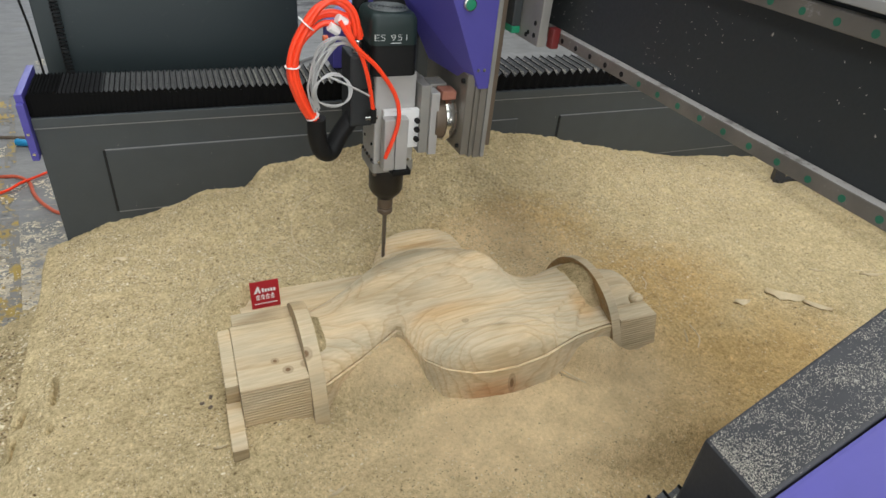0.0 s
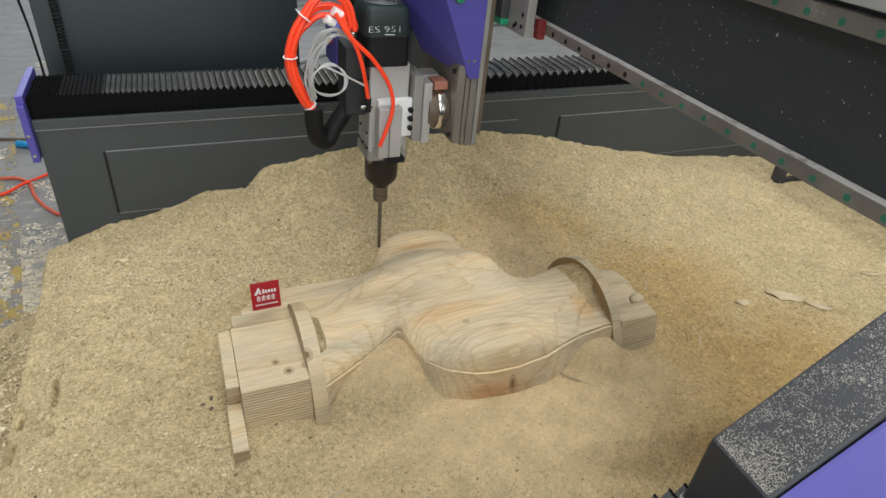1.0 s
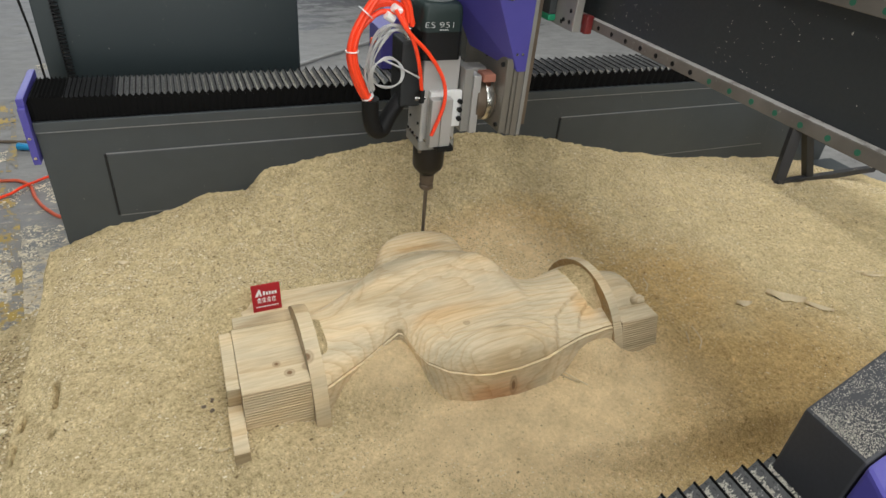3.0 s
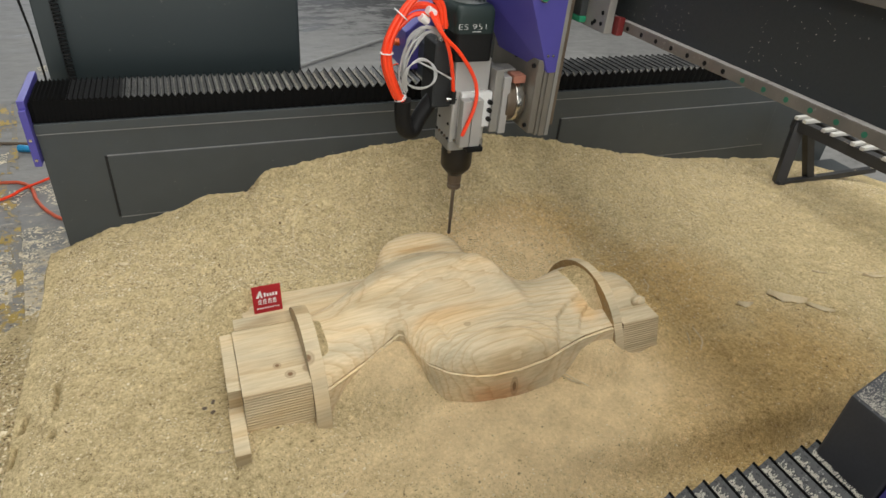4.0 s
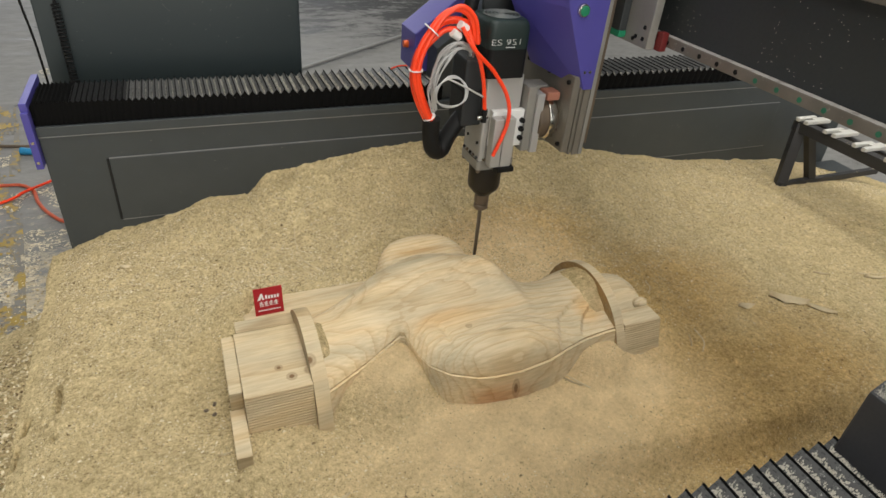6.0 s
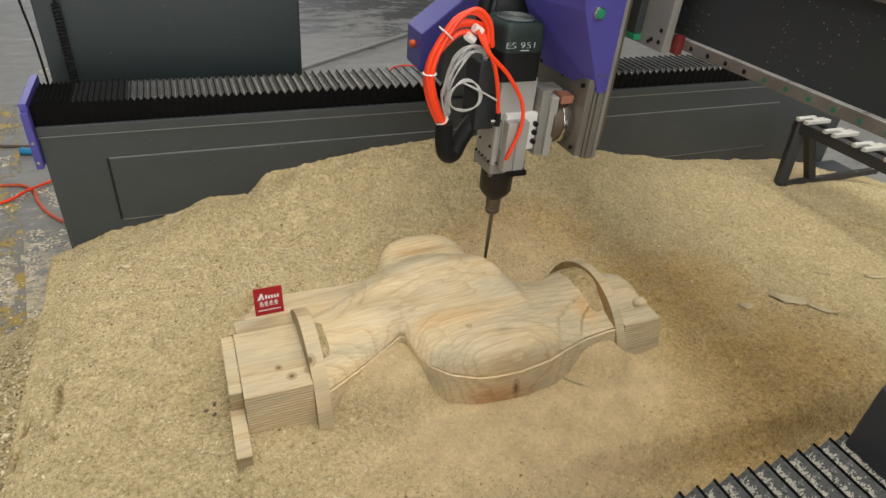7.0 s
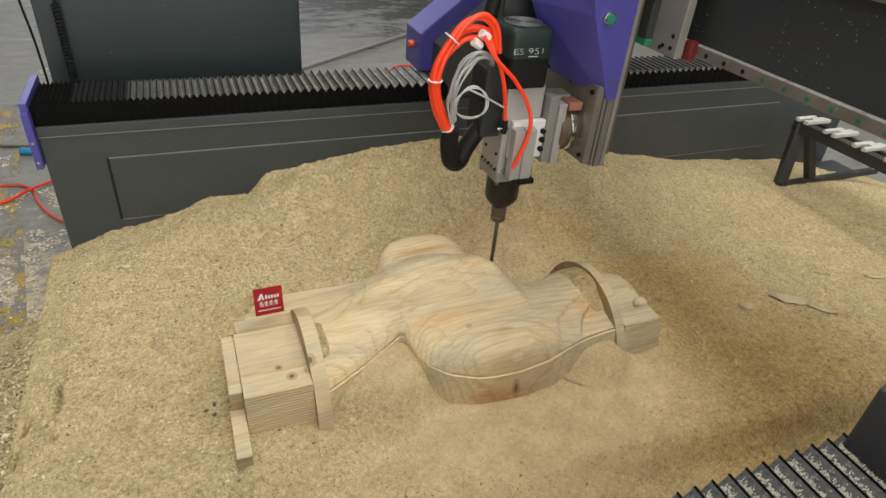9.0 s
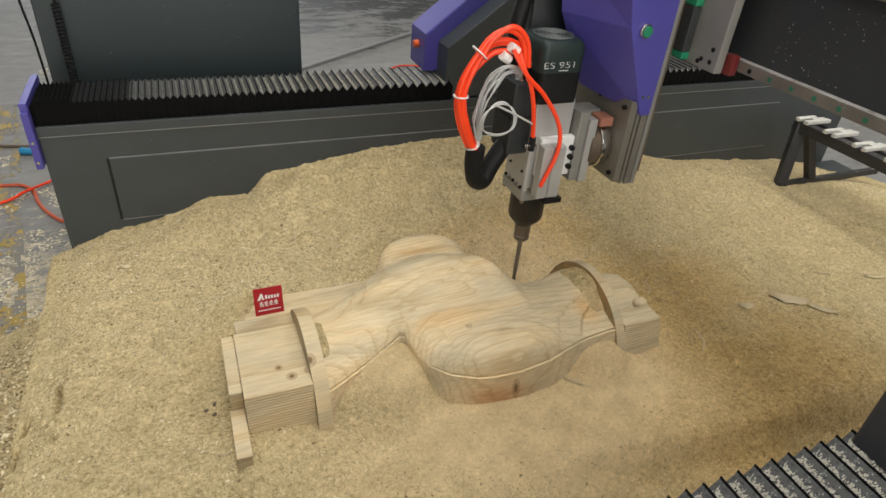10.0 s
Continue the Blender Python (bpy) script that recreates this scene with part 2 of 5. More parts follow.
def concrete_material(name):
    m = bpy.data.materials.new(name)
    m.use_nodes = True
    nt, ns, ln = m.node_tree, m.node_tree.nodes, m.node_tree.links
    b = ns["Principled BSDF"]
    tc = ns.new("ShaderNodeTexCoord")
    n1, n2, n3 = (ns.new("ShaderNodeTexNoise") for _ in range(3))
    n1.inputs["Scale"].default_value, n1.inputs["Detail"].default_value, n1.inputs["Distortion"].default_value = 2.6, 15, 0.15
    n1.inputs["Roughness"].default_value = 0.78
    n2.inputs["Scale"].default_value, n2.inputs["Detail"].default_value, n2.inputs["Roughness"].default_value = 9, 10, 0.75
    n3.inputs["Scale"].default_value, n3.inputs["Detail"].default_value, n3.inputs["Roughness"].default_value = 16, 8, 0.8
    mp = ns.new("ShaderNodeMapping")
    mp.inputs["Scale"].default_value = (0.60, 1.15, 1)
    mp.inputs["Rotation"].default_value = (0, 0, radians(-12))
    ln.new(tc.outputs["Object"], mp.inputs["Vector"])
    for x in (n1, n2, n3):
        ln.new(mp.outputs[0], x.inputs["Vector"])
    # a wide wet patch, ragged at its edge, in the far part of the hall
    wp, wg, ws = ns.new("ShaderNodeMapping"), ns.new("ShaderNodeTexGradient"), ns.new("ShaderNodeMath")
    wp.inputs["Location"].default_value, wp.inputs["Scale"].default_value = (-2.2 / 4.5, -8.2 / 2.6, 0), (1 / 4.5, 1 / 2.6, 0)
    wg.gradient_type, ws.operation = "SPHERICAL", "MULTIPLY_ADD"
    ws.inputs[1].default_value = -0.20
    ln.new(tc.outputs["Object"], wp.inputs["Vector"])
    ln.new(wp.outputs[0], wg.inputs[0])
    ln.new(wg.outputs["Fac"], ws.inputs[0])
    ln.new(n1.outputs["Fac"], ws.inputs[2])
    a = ramp(ns, ln, ws.outputs[0], [(0.33, (0.045, 0.045, 0.045)), (0.37, (0.15, 0.149, 0.144)), (0.40, (0.235, 0.233, 0.225)), (0.62, (0.32, 0.317, 0.306))])
    c = ramp(ns, ln, n2.outputs["Fac"], [(0.3, (0.72, 0.72, 0.72)), (0.7, (1.1, 1.1, 1.1))])
    q = ns.new("ShaderNodeMix")
    q.data_type, q.blend_type = "RGBA", "MULTIPLY"
    q.inputs[0].default_value = 1.0
    ln.new(a, q.inputs[6])
    ln.new(c, q.inputs[7])
    # stray sawdust, thick near the machine's end
    mp2, g = ns.new("ShaderNodeMapping"), ns.new("ShaderNodeTexGradient")
    mp2.inputs["Location"].default_value, mp2.inputs["Scale"].default_value = (0.75 / 1.6, -1.9 / 2.6, 0), (1 / 1.6, 1 / 2.6, 0)
    g.gradient_type = "SPHERICAL"
    ln.new(tc.outputs["Object"], mp2.inputs["Vector"])
    ln.new(mp2.outputs[0], g.inputs[0])
    ad = ns.new("ShaderNodeMath")
    ad.operation = "MULTIPLY_ADD"
    ad.inputs[1].default_value = 0.42
    ln.new(g.outputs["Fac"], ad.inputs[0])
    ln.new(n3.outputs["Fac"], ad.inputs[2])
    dm = ns.new("ShaderNodeMapRange")
    dm.inputs[1].default_value, dm.inputs[2].default_value = 0.73, 0.84
    ln.new(ad.outputs[0], dm.inputs[0])
    q2 = ns.new("ShaderNodeMix")
    q2.data_type = "RGBA"
    q2.inputs[7].default_value = (0.58, 0.50, 0.36, 1)
    ln.new(dm.outputs[0], q2.inputs[0])
    ln.new(q.outputs[2], q2.inputs[6])
    ln.new(q2.outputs[2], b.inputs["Base Color"])
    r = ns.new("ShaderNodeMapRange")
    r.inputs[1].default_value, r.inputs[2].default_value, r.inputs[3].default_value, r.inputs[4].default_value = 0.38, 0.55, 0.52, 0.82
    ln.new(n1.outputs["Fac"], r.inputs[0])
    ln.new(r.outputs[0], b.inputs["Roughness"])
    bp = ns.new("ShaderNodeBump")
    bp.inputs["Strength"].default_value, bp.inputs["Distance"].default_value = 0.2, 0.004
    ln.new(n2.outputs["Fac"], bp.inputs["Height"])
    ln.new(bp.outputs[0], b.inputs["Normal"])
    return m


SAW = sawdust_material("sawdust")
FLAKE = sawdust_material("sawdust_flakes", True)
WOOD = wood_material("carved_pine", 0.91, 22.0, [(0.655, 1.195, 0.67, 0.014), (0.118, 1.205, 0.63, 0.012), (0.145, 1.165, 0.63, 0.016), (0.193, 1.175, 0.66, 0.020), (0.735, 1.02, 0.545, 0.014), (0.80, 1.40, 0.66, 0.009)],
                     [((0.735, 1.135, 0.64), (0.075, 0.030, 0.06), (0.55, 0.52, 0.46), 0.9), ((0.68, 1.015, 0.53), (0.17, 0.06, 0.060), (0.86, 0.60, 0.46), 0.9), ((0.10, 1.40, 0.62), (0.14, 0.10, 0.05), (0.74, 0.76, 0.77), 0.8),
                      # the last patch here paints brown shade into the groove before the rear lobe
                      ((1.06, 1.18, 0.63), (0.07, 0.10, 0.06), (1.0, 0.80, 0.58), 0.8), ((0.44, 1.36, 0.66), (0.22, 0.05, 0.08), (0.72, 0.72, 0.70), 0.75), ((0.60, 1.26, 0.66), (0.20, 0.05, 0.08), (0.92, 0.76, 0.60), 0.7), ((0.67, 1.640, 0.60), (0.17, 0.040, 0.05), (0.84, 0.68, 0.50), 0.8)], 1.7)
PLANK = wood_material("plain_pine_block", 0.80, 5.0, [(0.118, 1.205, 0.63, 0.012), (0.145, 1.165, 0.63, 0.016), (0.193, 1.175, 0.66, 0.020)],
                      [((0.10, 1.40, 0.62), (0.14, 0.11, 0.05), (0.72, 0.74, 0.75), 0.8), ((0.20, 1.40, 0.65), (0.04, 0.12, 0.10), (0.70, 0.70, 0.68), 0.8)], 1.0)
# Darker end grain; shade of the flange's west face is mixed into its colour
SHADED_END_GRAIN = wood_material("pine_shaded_end_grain", 0.60, 22.0, (), [((1.12, 1.3, 0.6), (0.05, 0.4, 0.3), (0.90, 0.72, 0.50), 1.0)])
BATTEN = wood_material("rough_pine", 0.80, 6.0)
CONC = concrete_material("stained_concrete")
CONC.node_tree.nodes["Principled BSDF"].inputs["Specular IOR Level"].default_value = 0.3
STEEL_GREY = mat("dark_grey_paint", (0.049, 0.057, 0.061), 0.40, dust=0.0, dscale=140, vary=0.12, bump=0.06)
BEAM = mat("beam_charcoal_paint", (0.031, 0.035, 0.036), 0.55, vary=0.15, bump=0.06, dust=0.0, dup=0.0, scale=3, dscale=330, dust_col=(0.5, 0.5, 0.48))
LEG = mat("dusty_charcoal_paint", (0.040, 0.041, 0.046), 0.55, dust=0.09, vary=0.2, dscale=240, dust_col=(0.42, 0.39, 0.34))
CABINET = mat("blue_grey_cabinet_paint", (0.026, 0.036, 0.038), 0.38, vary=0.12, scale=3, bump=0.05, dust=-0.02, dup=0.0, dscale=260, dust_col=(0.4, 0.42, 0.42))
PURPLE = mat("violet_paint", (0.078, 0.068, 0.315), 0.36, vary=0.10, bump=0.04, dust=-0.05)
BLACK = mat("black_rubber", (0.008, 0.008, 0.008), 0.55, spec=0.22)
BELLOW = mat("bellows_fabric", (0.085, 0.086, 0.086), 0.30, vary=0.25, dust=0.12, dust_col=(0.45, 0.44, 0.41), dscale=110)
CAP = mat("dark_green_plastic", (0.012, 0.023, 0.021), 0.45, spec=0.35, vary=0.1, bump=0.2, grain=400)
ALU = mat("machined_aluminium", (0.46, 0.45, 0.43), 0.46, metal=0.35, vary=0.12, grain=220)
ALU2 = mat("dull_cast_aluminium", (0.30, 0.29, 0.265), 0.55, metal=0.4, vary=0.2, dust=0.05)
RAM = mat("ground_steel", (0.20, 0.182, 0.152), 0.42, metal=0.3, vary=0.25, dust=0.03)
RUST = mat("brown_stained_steel", (0.17, 0.13, 0.095), 0.5, metal=0.5, vary=0.4)
CHROME = mat("bright_steel", (0.62, 0.61, 0.58), 0.22, metal=1.0, vary=0.1)
TOOL = mat("tool_steel", (0.22, 0.20, 0.18), 0.35, metal=0.9, vary=0.2)
NOSE = mat("blackened_steel", (0.024, 0.021, 0.018), 0.42, metal=0.4, vary=0.3)
ORANGE = mat("orange_hose", (0.92, 0.060, 0.014), 0.32, vary=0.08, bump=0.02)
WIRE = mat("grey_cable", (0.42, 0.42, 0.41), 0.45, vary=0.1)
# BELLOW darkened for folds with less dust and weaker reflected light
MIDBELLOW = mat("bellows_fabric_dark", (0.018, 0.018, 0.019), 0.42, vary=0.2)
RINGS = mat("grey_grille", (0.15, 0.16, 0.16), 0.5)
PIPE = mat("grey_conduit", (0.26, 0.26, 0.255), 0.5, vary=0.2)
WHITE = mat("white_plastic", (0.78, 0.78, 0.76), 0.45, vary=0.05)
DULLGREEN = mat("dusty_green_plastic", (0.030, 0.17, 0.10), 0.6, vary=0.3)
FORK = mat("dusty_white_plastic", (0.55, 0.54, 0.50), 0.5, vary=0.15)
GREEN = mat("green_plastic", (0.015, 0.22, 0.11), 0.4, vary=0.1)
RED = mat("red_plastic", (0.15, 0.016, 0.016), 0.4, vary=0.15)
CARD = mat("red_card", (0.40, 0.012, 0.02), 0.4, vary=0.06, bump=0.02)
RAIL = mat("guide_rail_steel", (0.21, 0.19, 0.165), 0.45, metal=0.4, vary=0.45, dust=0.25, dup=0.22, dust_col=(0.45, 0.43, 0.40), dscale=40)
# Lighter paint that puts a highlight along the rail's seam and panel edges
LINE = mat("pale_edge_highlight", (0.20, 0.20, 0.20), 0.6, vary=0.4)
# Same cloth as BELLOW, blackened: shade on the hanging walls put into colour
SHADED_SIDE = mat("bellows_shaded_side", (0.005, 0.005, 0.005), 0.85, spec=0.08)
GREYDUST = mat("greyish_dust", (0.52, 0.49, 0.42), 0.9, vary=0.4, scale=300)
CURLS = mat("pale_curled_shavings", (0.74, 0.66, 0.50), 0.8, vary=0.25, scale=80)
PALE = mat("pale_splinter_wood", (0.64, 0.53, 0.34), 0.8, vary=0.2, scale=60)
YELLOW = mat("worn_yellow_paint", (0.42, 0.29, 0.06), 0.6, vary=0.35, scale=4, dust=0.20, dup=0.0, dust_col=(0.24, 0.23, 0.21), dscale=9)
DUSTYHOSE = mat("dusty_orange_hose", (0.55, 0.10, 0.045), 0.6, vary=0.3, scale=30)
CYAN = mat("blue_plastic", (0.02, 0.25, 0.50), 0.4)
WALL = mat("grey_wall_paint", (0.55, 0.55, 0.54), 0.8, vary=0.08, scale=1.5)
DARK = mat("dark_gap", (0.008, 0.008, 0.008), 0.8)


# ---- building helpers ----
def part(name, bm, material, parent=None, label="", smooth=False, at=None):
    """Links a bmesh as one mesh object, under parent where there is one."""
    me = bpy.data.meshes.new(name)
    bm.normal_update()
    bm.to_mesh(me)
    bm.free()
    for m in material if isinstance(material, (list, tuple)) else (material,):
        me.materials.append(m)
    if smooth:
        for p in me.polygons:
            p.use_smooth = True
        me.set_sharp_from_angle(angle=radians(38))
    ob = new(name, me)
    if parent is not None:
        ob.parent = parent
    if at is not None:
        ob.matrix_basis = at
    if label:
        ob["label"] = label
    return ob


def thing(name, m, label, category, group="", kind=""):
    ob = new(name)
    ob.empty_display_size = 0.05
    ob.matrix_basis = m
    return tagged(ob, label, category, group, kind)


def box(x0, x1, y0, y1, z0, z1, bevel=0.002, bm=None):
    own = bm is None
    tmp = bmesh.new()
    bmesh.ops.create_cube(tmp, size=1, matrix=Matrix.Translation(((x0 + x1) / 2, (y0 + y1) / 2, (z0 + z1) / 2)) @ Matrix.Diagonal((x1 - x0, y1 - y0, z1 - z0, 1)))
    if bevel:
        bmesh.ops.bevel(tmp, geom=tmp.edges[:], offset=bevel, segments=2, profile=0.6, affect="EDGES", clamp_overlap=True)
    if own:
        return tmp
    return join(bm, tmp)


def join(bm, other, m=None):
    me = bpy.data.meshes.new("tmp")
    if m is not None:
        other.transform(m)
    other.to_mesh(me)
    other.free()
    bm.from_mesh(me)
    bpy.data.meshes.remove(me)
    return bm


def cyl(p, q, r0, r1=None, seg=24, bevel=0.0, bm=None):
    """A turned piece from p to q."""
    p, q = Vector(p), Vector(q)
    d = q - p
    m = Matrix.Translation((p + q) / 2) @ d.to_track_quat("Z", "Y").to_matrix().to_4x4()
    tmp = bmesh.new()
    bmesh.ops.create_cone(tmp, cap_ends=True, segments=seg, radius1=r0, radius2=r0 if r1 is None else r1, depth=d.length, matrix=m)
    if bevel:
        rim = [e for e in tmp.edges if len(e.link_faces) == 2 and max(len(f.verts) for f in e.link_faces) > 4]
        bmesh.ops.bevel(tmp, geom=rim, offset=bevel, segments=2, profile=0.6, affect="EDGES", clamp_overlap=True)
    return tmp if bm is None else join(bm, tmp)


def turned(profile, axis_at=(0, 0, 0), seg=32):
    """A solid of revolution about z from (radius, z) pairs."""
    bm = bmesh.new()
    rings = []
    for r, z in profile:
        rings.append([bm.verts.new((axis_at[0] + r * math.cos(2 * math.pi * i / seg), axis_at[1] + r * math.sin(2 * math.pi * i / seg), axis_at[2] + z)) for i in range(seg)])
    for a, b in zip(rings, rings[1:]):
        for i in range(seg):
            bm.faces.new((a[i], a[(i + 1) % seg], b[(i + 1) % seg], b[i]))
    bm.faces.new(rings[0][::-1])
    bm.faces.new(rings[-1])
    bmesh.ops.recalc_face_normals(bm, faces=bm.faces[:])
    return bm


def prism(outline, y0, y1, bevel=0.0, shift=None):
    """An outline in x and z, drawn from y0 to y1."""
    bm = bmesh.new()
    a = [bm.verts.new((x, y0, z)) for x, z in outline]
    b = [bm.verts.new((x, y1, z)) for x, z in (shift or outline)]
    bm.faces.new(a)
    bm.faces.new(b[::-1])
    for i in range(len(a)):
        j = (i + 1) % len(a)
        bm.faces.new((a[j], a[i], b[i], b[j]))
    bmesh.ops.recalc_face_normals(bm, faces=bm.faces[:])
    if bevel:
        bmesh.ops.bevel(bm, geom=bm.edges[:], offset=bevel, segments=2, profile=0.6, affect="EDGES", clamp_overlap=True)
    return bm


def spline(points, n=8, closed=False):
    """Points on a smooth line through the given ones."""
    p = [Vector(v) for v in points]
    out = []
    last = len(p) if closed else len(p) - 1
    for i in range(last):
        a = p[i - 1] if (i or closed) else p[0]
        b, c = p[i], p[(i + 1) % len(p)]
        d = p[(i + 2) % len(p)] if (closed or i + 2 < len(p)) else p[-1]
        for k in range(n):
            t = k / n
            out.append(0.5 * ((2 * b) + (c - a) * t + (2 * a - 5 * b + 4 * c - d) * t * t + (3 * b - a - 3 * c + d) * t ** 3))
    if not closed:
        out.append(p[-1].copy())
    return out


def tube(points, r, seg=10, n=8, closed=False, bm=None):
    """A hose or cable along a smooth line."""
    pts = spline(points, n, closed)
    tmp = bmesh.new()
    rings, side = [], None
    for i, c in enumerate(pts):
        d = (pts[(i + 1) % len(pts)] if closed or i + 1 < len(pts) else c) - (pts[i - 1] if closed or i else c)
        d.normalize()
        if side is None:
            side = d.orthogonal().normalized()
        side = (side - d * side.dot(d)).normalized()
        up = d.cross(side)
        rings.append([tmp.verts.new(c + r * (side * math.cos(2 * math.pi * k / seg) + up * math.sin(2 * math.pi * k / seg))) for k in range(seg)])
    pairs = list(zip(rings, rings[1:])) + ([(rings[-1], rings[0])] if closed else [])
    for a, b in pairs:
        for k in range(seg):
            tmp.faces.new((a[k], a[(k + 1) % seg], b[(k + 1) % seg], b[k]))
    if not closed:
        tmp.faces.new(rings[0][::-1])
        tmp.faces.new(rings[-1])
    return tmp if bm is None else join(bm, tmp)


def interp(table, x):
    if x <= table[0][0]:
        return table[0][1]
    for (a, u), (b, v) in zip(table, table[1:]):
        if x <= b:
            return u + (v - u) * (x - a) / (b - a)
    return table[-1][1]


def smooth(t):
    t = max(0.0, min(1.0, t))
    return t * t * (3 - 2 * t)


# ---- the way of the gantry (x) and of the head on it (y), from the end of the clip ----
TRAVEL = [
    (0, -0.370, 0.225),
    (0.5, -0.363, 0.234),
    (1, -0.360, 0.312),
    (1.5, -0.356, 0.350),
    (2, -0.328, 0.366),
    (2.5, -0.253, 0.366),
    (2.7, -0.225, 0.366),
    (3.2, -0.145, 0.366),
    (3.6, -0.094, 0.366),
    (3.8, -0.083, 0.364),
    (4, -0.080, 0.354),
    (4.5, -0.084, 0.303),
    (5, -0.086, 0.231),
    (5.5, -0.075, 0.224),
    (5.7, -0.061, 0.221),
    (6.3, -0.035, 0.198),
    (6.8, -0.022, 0.181),
    (7, -0.017, 0.178),
    (7.5, -0.039, 0.176),
    (8, -0.068, 0.167),
    (8.5, -0.058, 0.151),
    (9, -0.022, 0.123),
    (9.5, -0.004, 0.084),
    (10, 0.000, 0.000),
]
HEAD_X, HEAD_Y = 0.913, 1.401      # spindle axis at the end


# ---- the hall ----
def hall():
    bm = bmesh.new()
    bmesh.ops.create_grid(bm, x_segments=2, y_segments=2, size=1, matrix=Matrix.Translation((1, 4, 0)) @ Matrix.Diagonal((11, 10, 1, 1)))
    tagged(part("floor", bm, CONC), "grey concrete workshop floor with dark wet stains and stray sawdust", "floor", kind="structure")
    for name, d in (("wall_west", (-10.2, -10, -6, 14, 0, 7)), ("wall_east", (12, 12.2, -6, 14, 0, 7))):
        tagged(part(name, box(*d, bevel=0), WALL), "plain light grey painted workshop wall", "wall", kind="structure")
    # unseen wall behind the camera, its opening made for the added south fill
    bm = box(-10, -2.5, -6.2, -6.0, 0, 7, bevel=0)
    box(3.5, 12, -6.2, -6.0, 0, 7, 0, bm)
    box(-2.5, 3.5, -6.2, -6.0, 4.6, 7, 0, bm)
    tagged(part("wall_south", bm, WALL), "unseen light grey workshop wall with an opening for the fill light", "wall", kind="structure")
    bm = box(-10, -3.5, 14.0, 14.2, 0, 7, bevel=0)
    box(3.5, 12, 14.0, 14.2, 0, 7, 0, bm)
    box(-3.5, 3.5, 14.0, 14.2, 5, 7, 0, bm)
    tagged(part("wall_north", bm, WALL), "light grey workshop wall with a wide open doorway", "wall", kind="structure")
    bm = bmesh.new()
    for x0, x1 in ((-10, -4), (-2, -0.7), (1.7, 3.4), (5.4, 12)):
        box(x0, x1, -6, 14, 7.0, 7.1, 0, bm)
    for x0, x1 in ((-4, -2), (-0.7, 1.7), (3.4, 5.4)):
        box(x0, x1, -6, -4.8, 7.0, 7.1, 0, bm)
        box(x0, x1, 5.2, 14, 7.0, 7.1, 0, bm)
    tagged(part("ceiling", bm, WALL), "light workshop roof with three long roof lights", "ceiling", kind="structure")


# ---- sawdust on the bed ----
CONTACT = [(-0.9, 0.40), (-0.471, 0.458), (-0.327, 0.503), (-0.17, 0.528), (0.021, 0.607), (0.165, 0.60), (0.21, 0.65), (0.247, 0.686), (0.433, 0.710), (0.663, 0.752), (0.907, 0.763),
           (1.141, 0.768), (1.236, 0.749), (1.41, 0.721), (1.598, 0.678), (1.942, 0.594), (2.3, 0.525), (2.878, 0.466), (3.484, 0.423)]


CRACKS = [(-0.512, 1.40, -0.538, 1.24), (-0.437, 1.52, -0.437, 1.19)]


def dust_height(x, y):
    """Height of the sawdust over the bed."""
    base = 0.488 + 0.010 * noise.noise((x * 2.2, y * 2.2, 0.3)) + 0.006 * noise.noise((x * 6, y * 6, 1.7))
    edge = interp(CONTACT, x)
    c = sum(interp(CONTACT, x + 0.06 * k) for k in range(-3, 4)) / 7
    w = 0.5 + 0.12 * smooth((c - 0.5) / 0.15)
    t = max(0.0, min(1.0, (y - (2.22 - w)) / w))
    z = base + (c + (edge - c) * t ** 9 - base) * t ** 1.35
    # low trench left behind the work by the cutter, small drifts in front
    z -= 0.030 * math.exp(-(((x - 1.02) / 0.20) ** 2 + ((y - 1.72) / 0.13) ** 2))
    z += 0.101 * math.exp(-(((x - 0.385) / 0.185) ** 2 + ((y - 1.195) / (0.155 if y > 1.195 else 0.14)) ** 2) ** 1.8)
    z += 0.022 * math.exp(-(((x - 0.70) / 0.26) ** 2 + ((y - 0.99) / 0.09) ** 2) ** 1.5)
    z += 0.080 * math.exp(-(((x - 1.050) / 0.105) ** 2 + ((y - 1.080) / 0.085) ** 2) ** 1.5)
    z += 0.050 * math.exp(-(((x - 0.045) / 0.17) ** 2 + ((y - 1.045) / 0.11) ** 2) ** 1.4)
    z += 0.016 * math.exp(-(((x - 0.47) / 0.10) ** 2 + ((y - 1.80) / 0.10) ** 2))
    z -= 0.075 * smooth((0.845 - 0.05 * x + 0.03 * noise.noise((x * 3, y, 8)) - y) / 0.10) * smooth((x - 0.5) / 0.5)
    z += 0.090 * math.exp(-(((x - 0.055) / (0.16 if x < 0.055 else 0.07)) ** 2 + ((y - 1.54) / 0.12) ** 2))
    z += 0.045 * math.exp(-(((x - 1.33) / 0.10) ** 2 + ((y - 1.17) / 0.14) ** 2))
    z += 0.072 * math.exp(-(((x - 0.28) / 0.28) ** 4 + ((y - 1.600) / (0.17 if y > 1.6 else 0.06)) ** 2))
    # rounded shoulder over the bed's western edge
    z -= 0.055 * smooth((-0.40 - x) / 0.15) * smooth((2.35 - y) / 0.5) ** 0.5
    z -= 0.06 * smooth((x - 3.0) / 0.5)
    # broken cracks along the bed's western edge
    for x0, y0, x1, y1 in CRACKS:
        if y1 < y < y0:
            d = abs(x - x0 - (x1 - x0) * (y - y0) / (y1 - y0) - 0.006 * noise.noise((y * 14, 2, 0)))
            if d < 0.03 and noise.noise((y * 11, x0 * 9, 4)) > -0.12:
                z -= 0.040 * math.exp(-(d / 0.0065) ** 2)
    return z


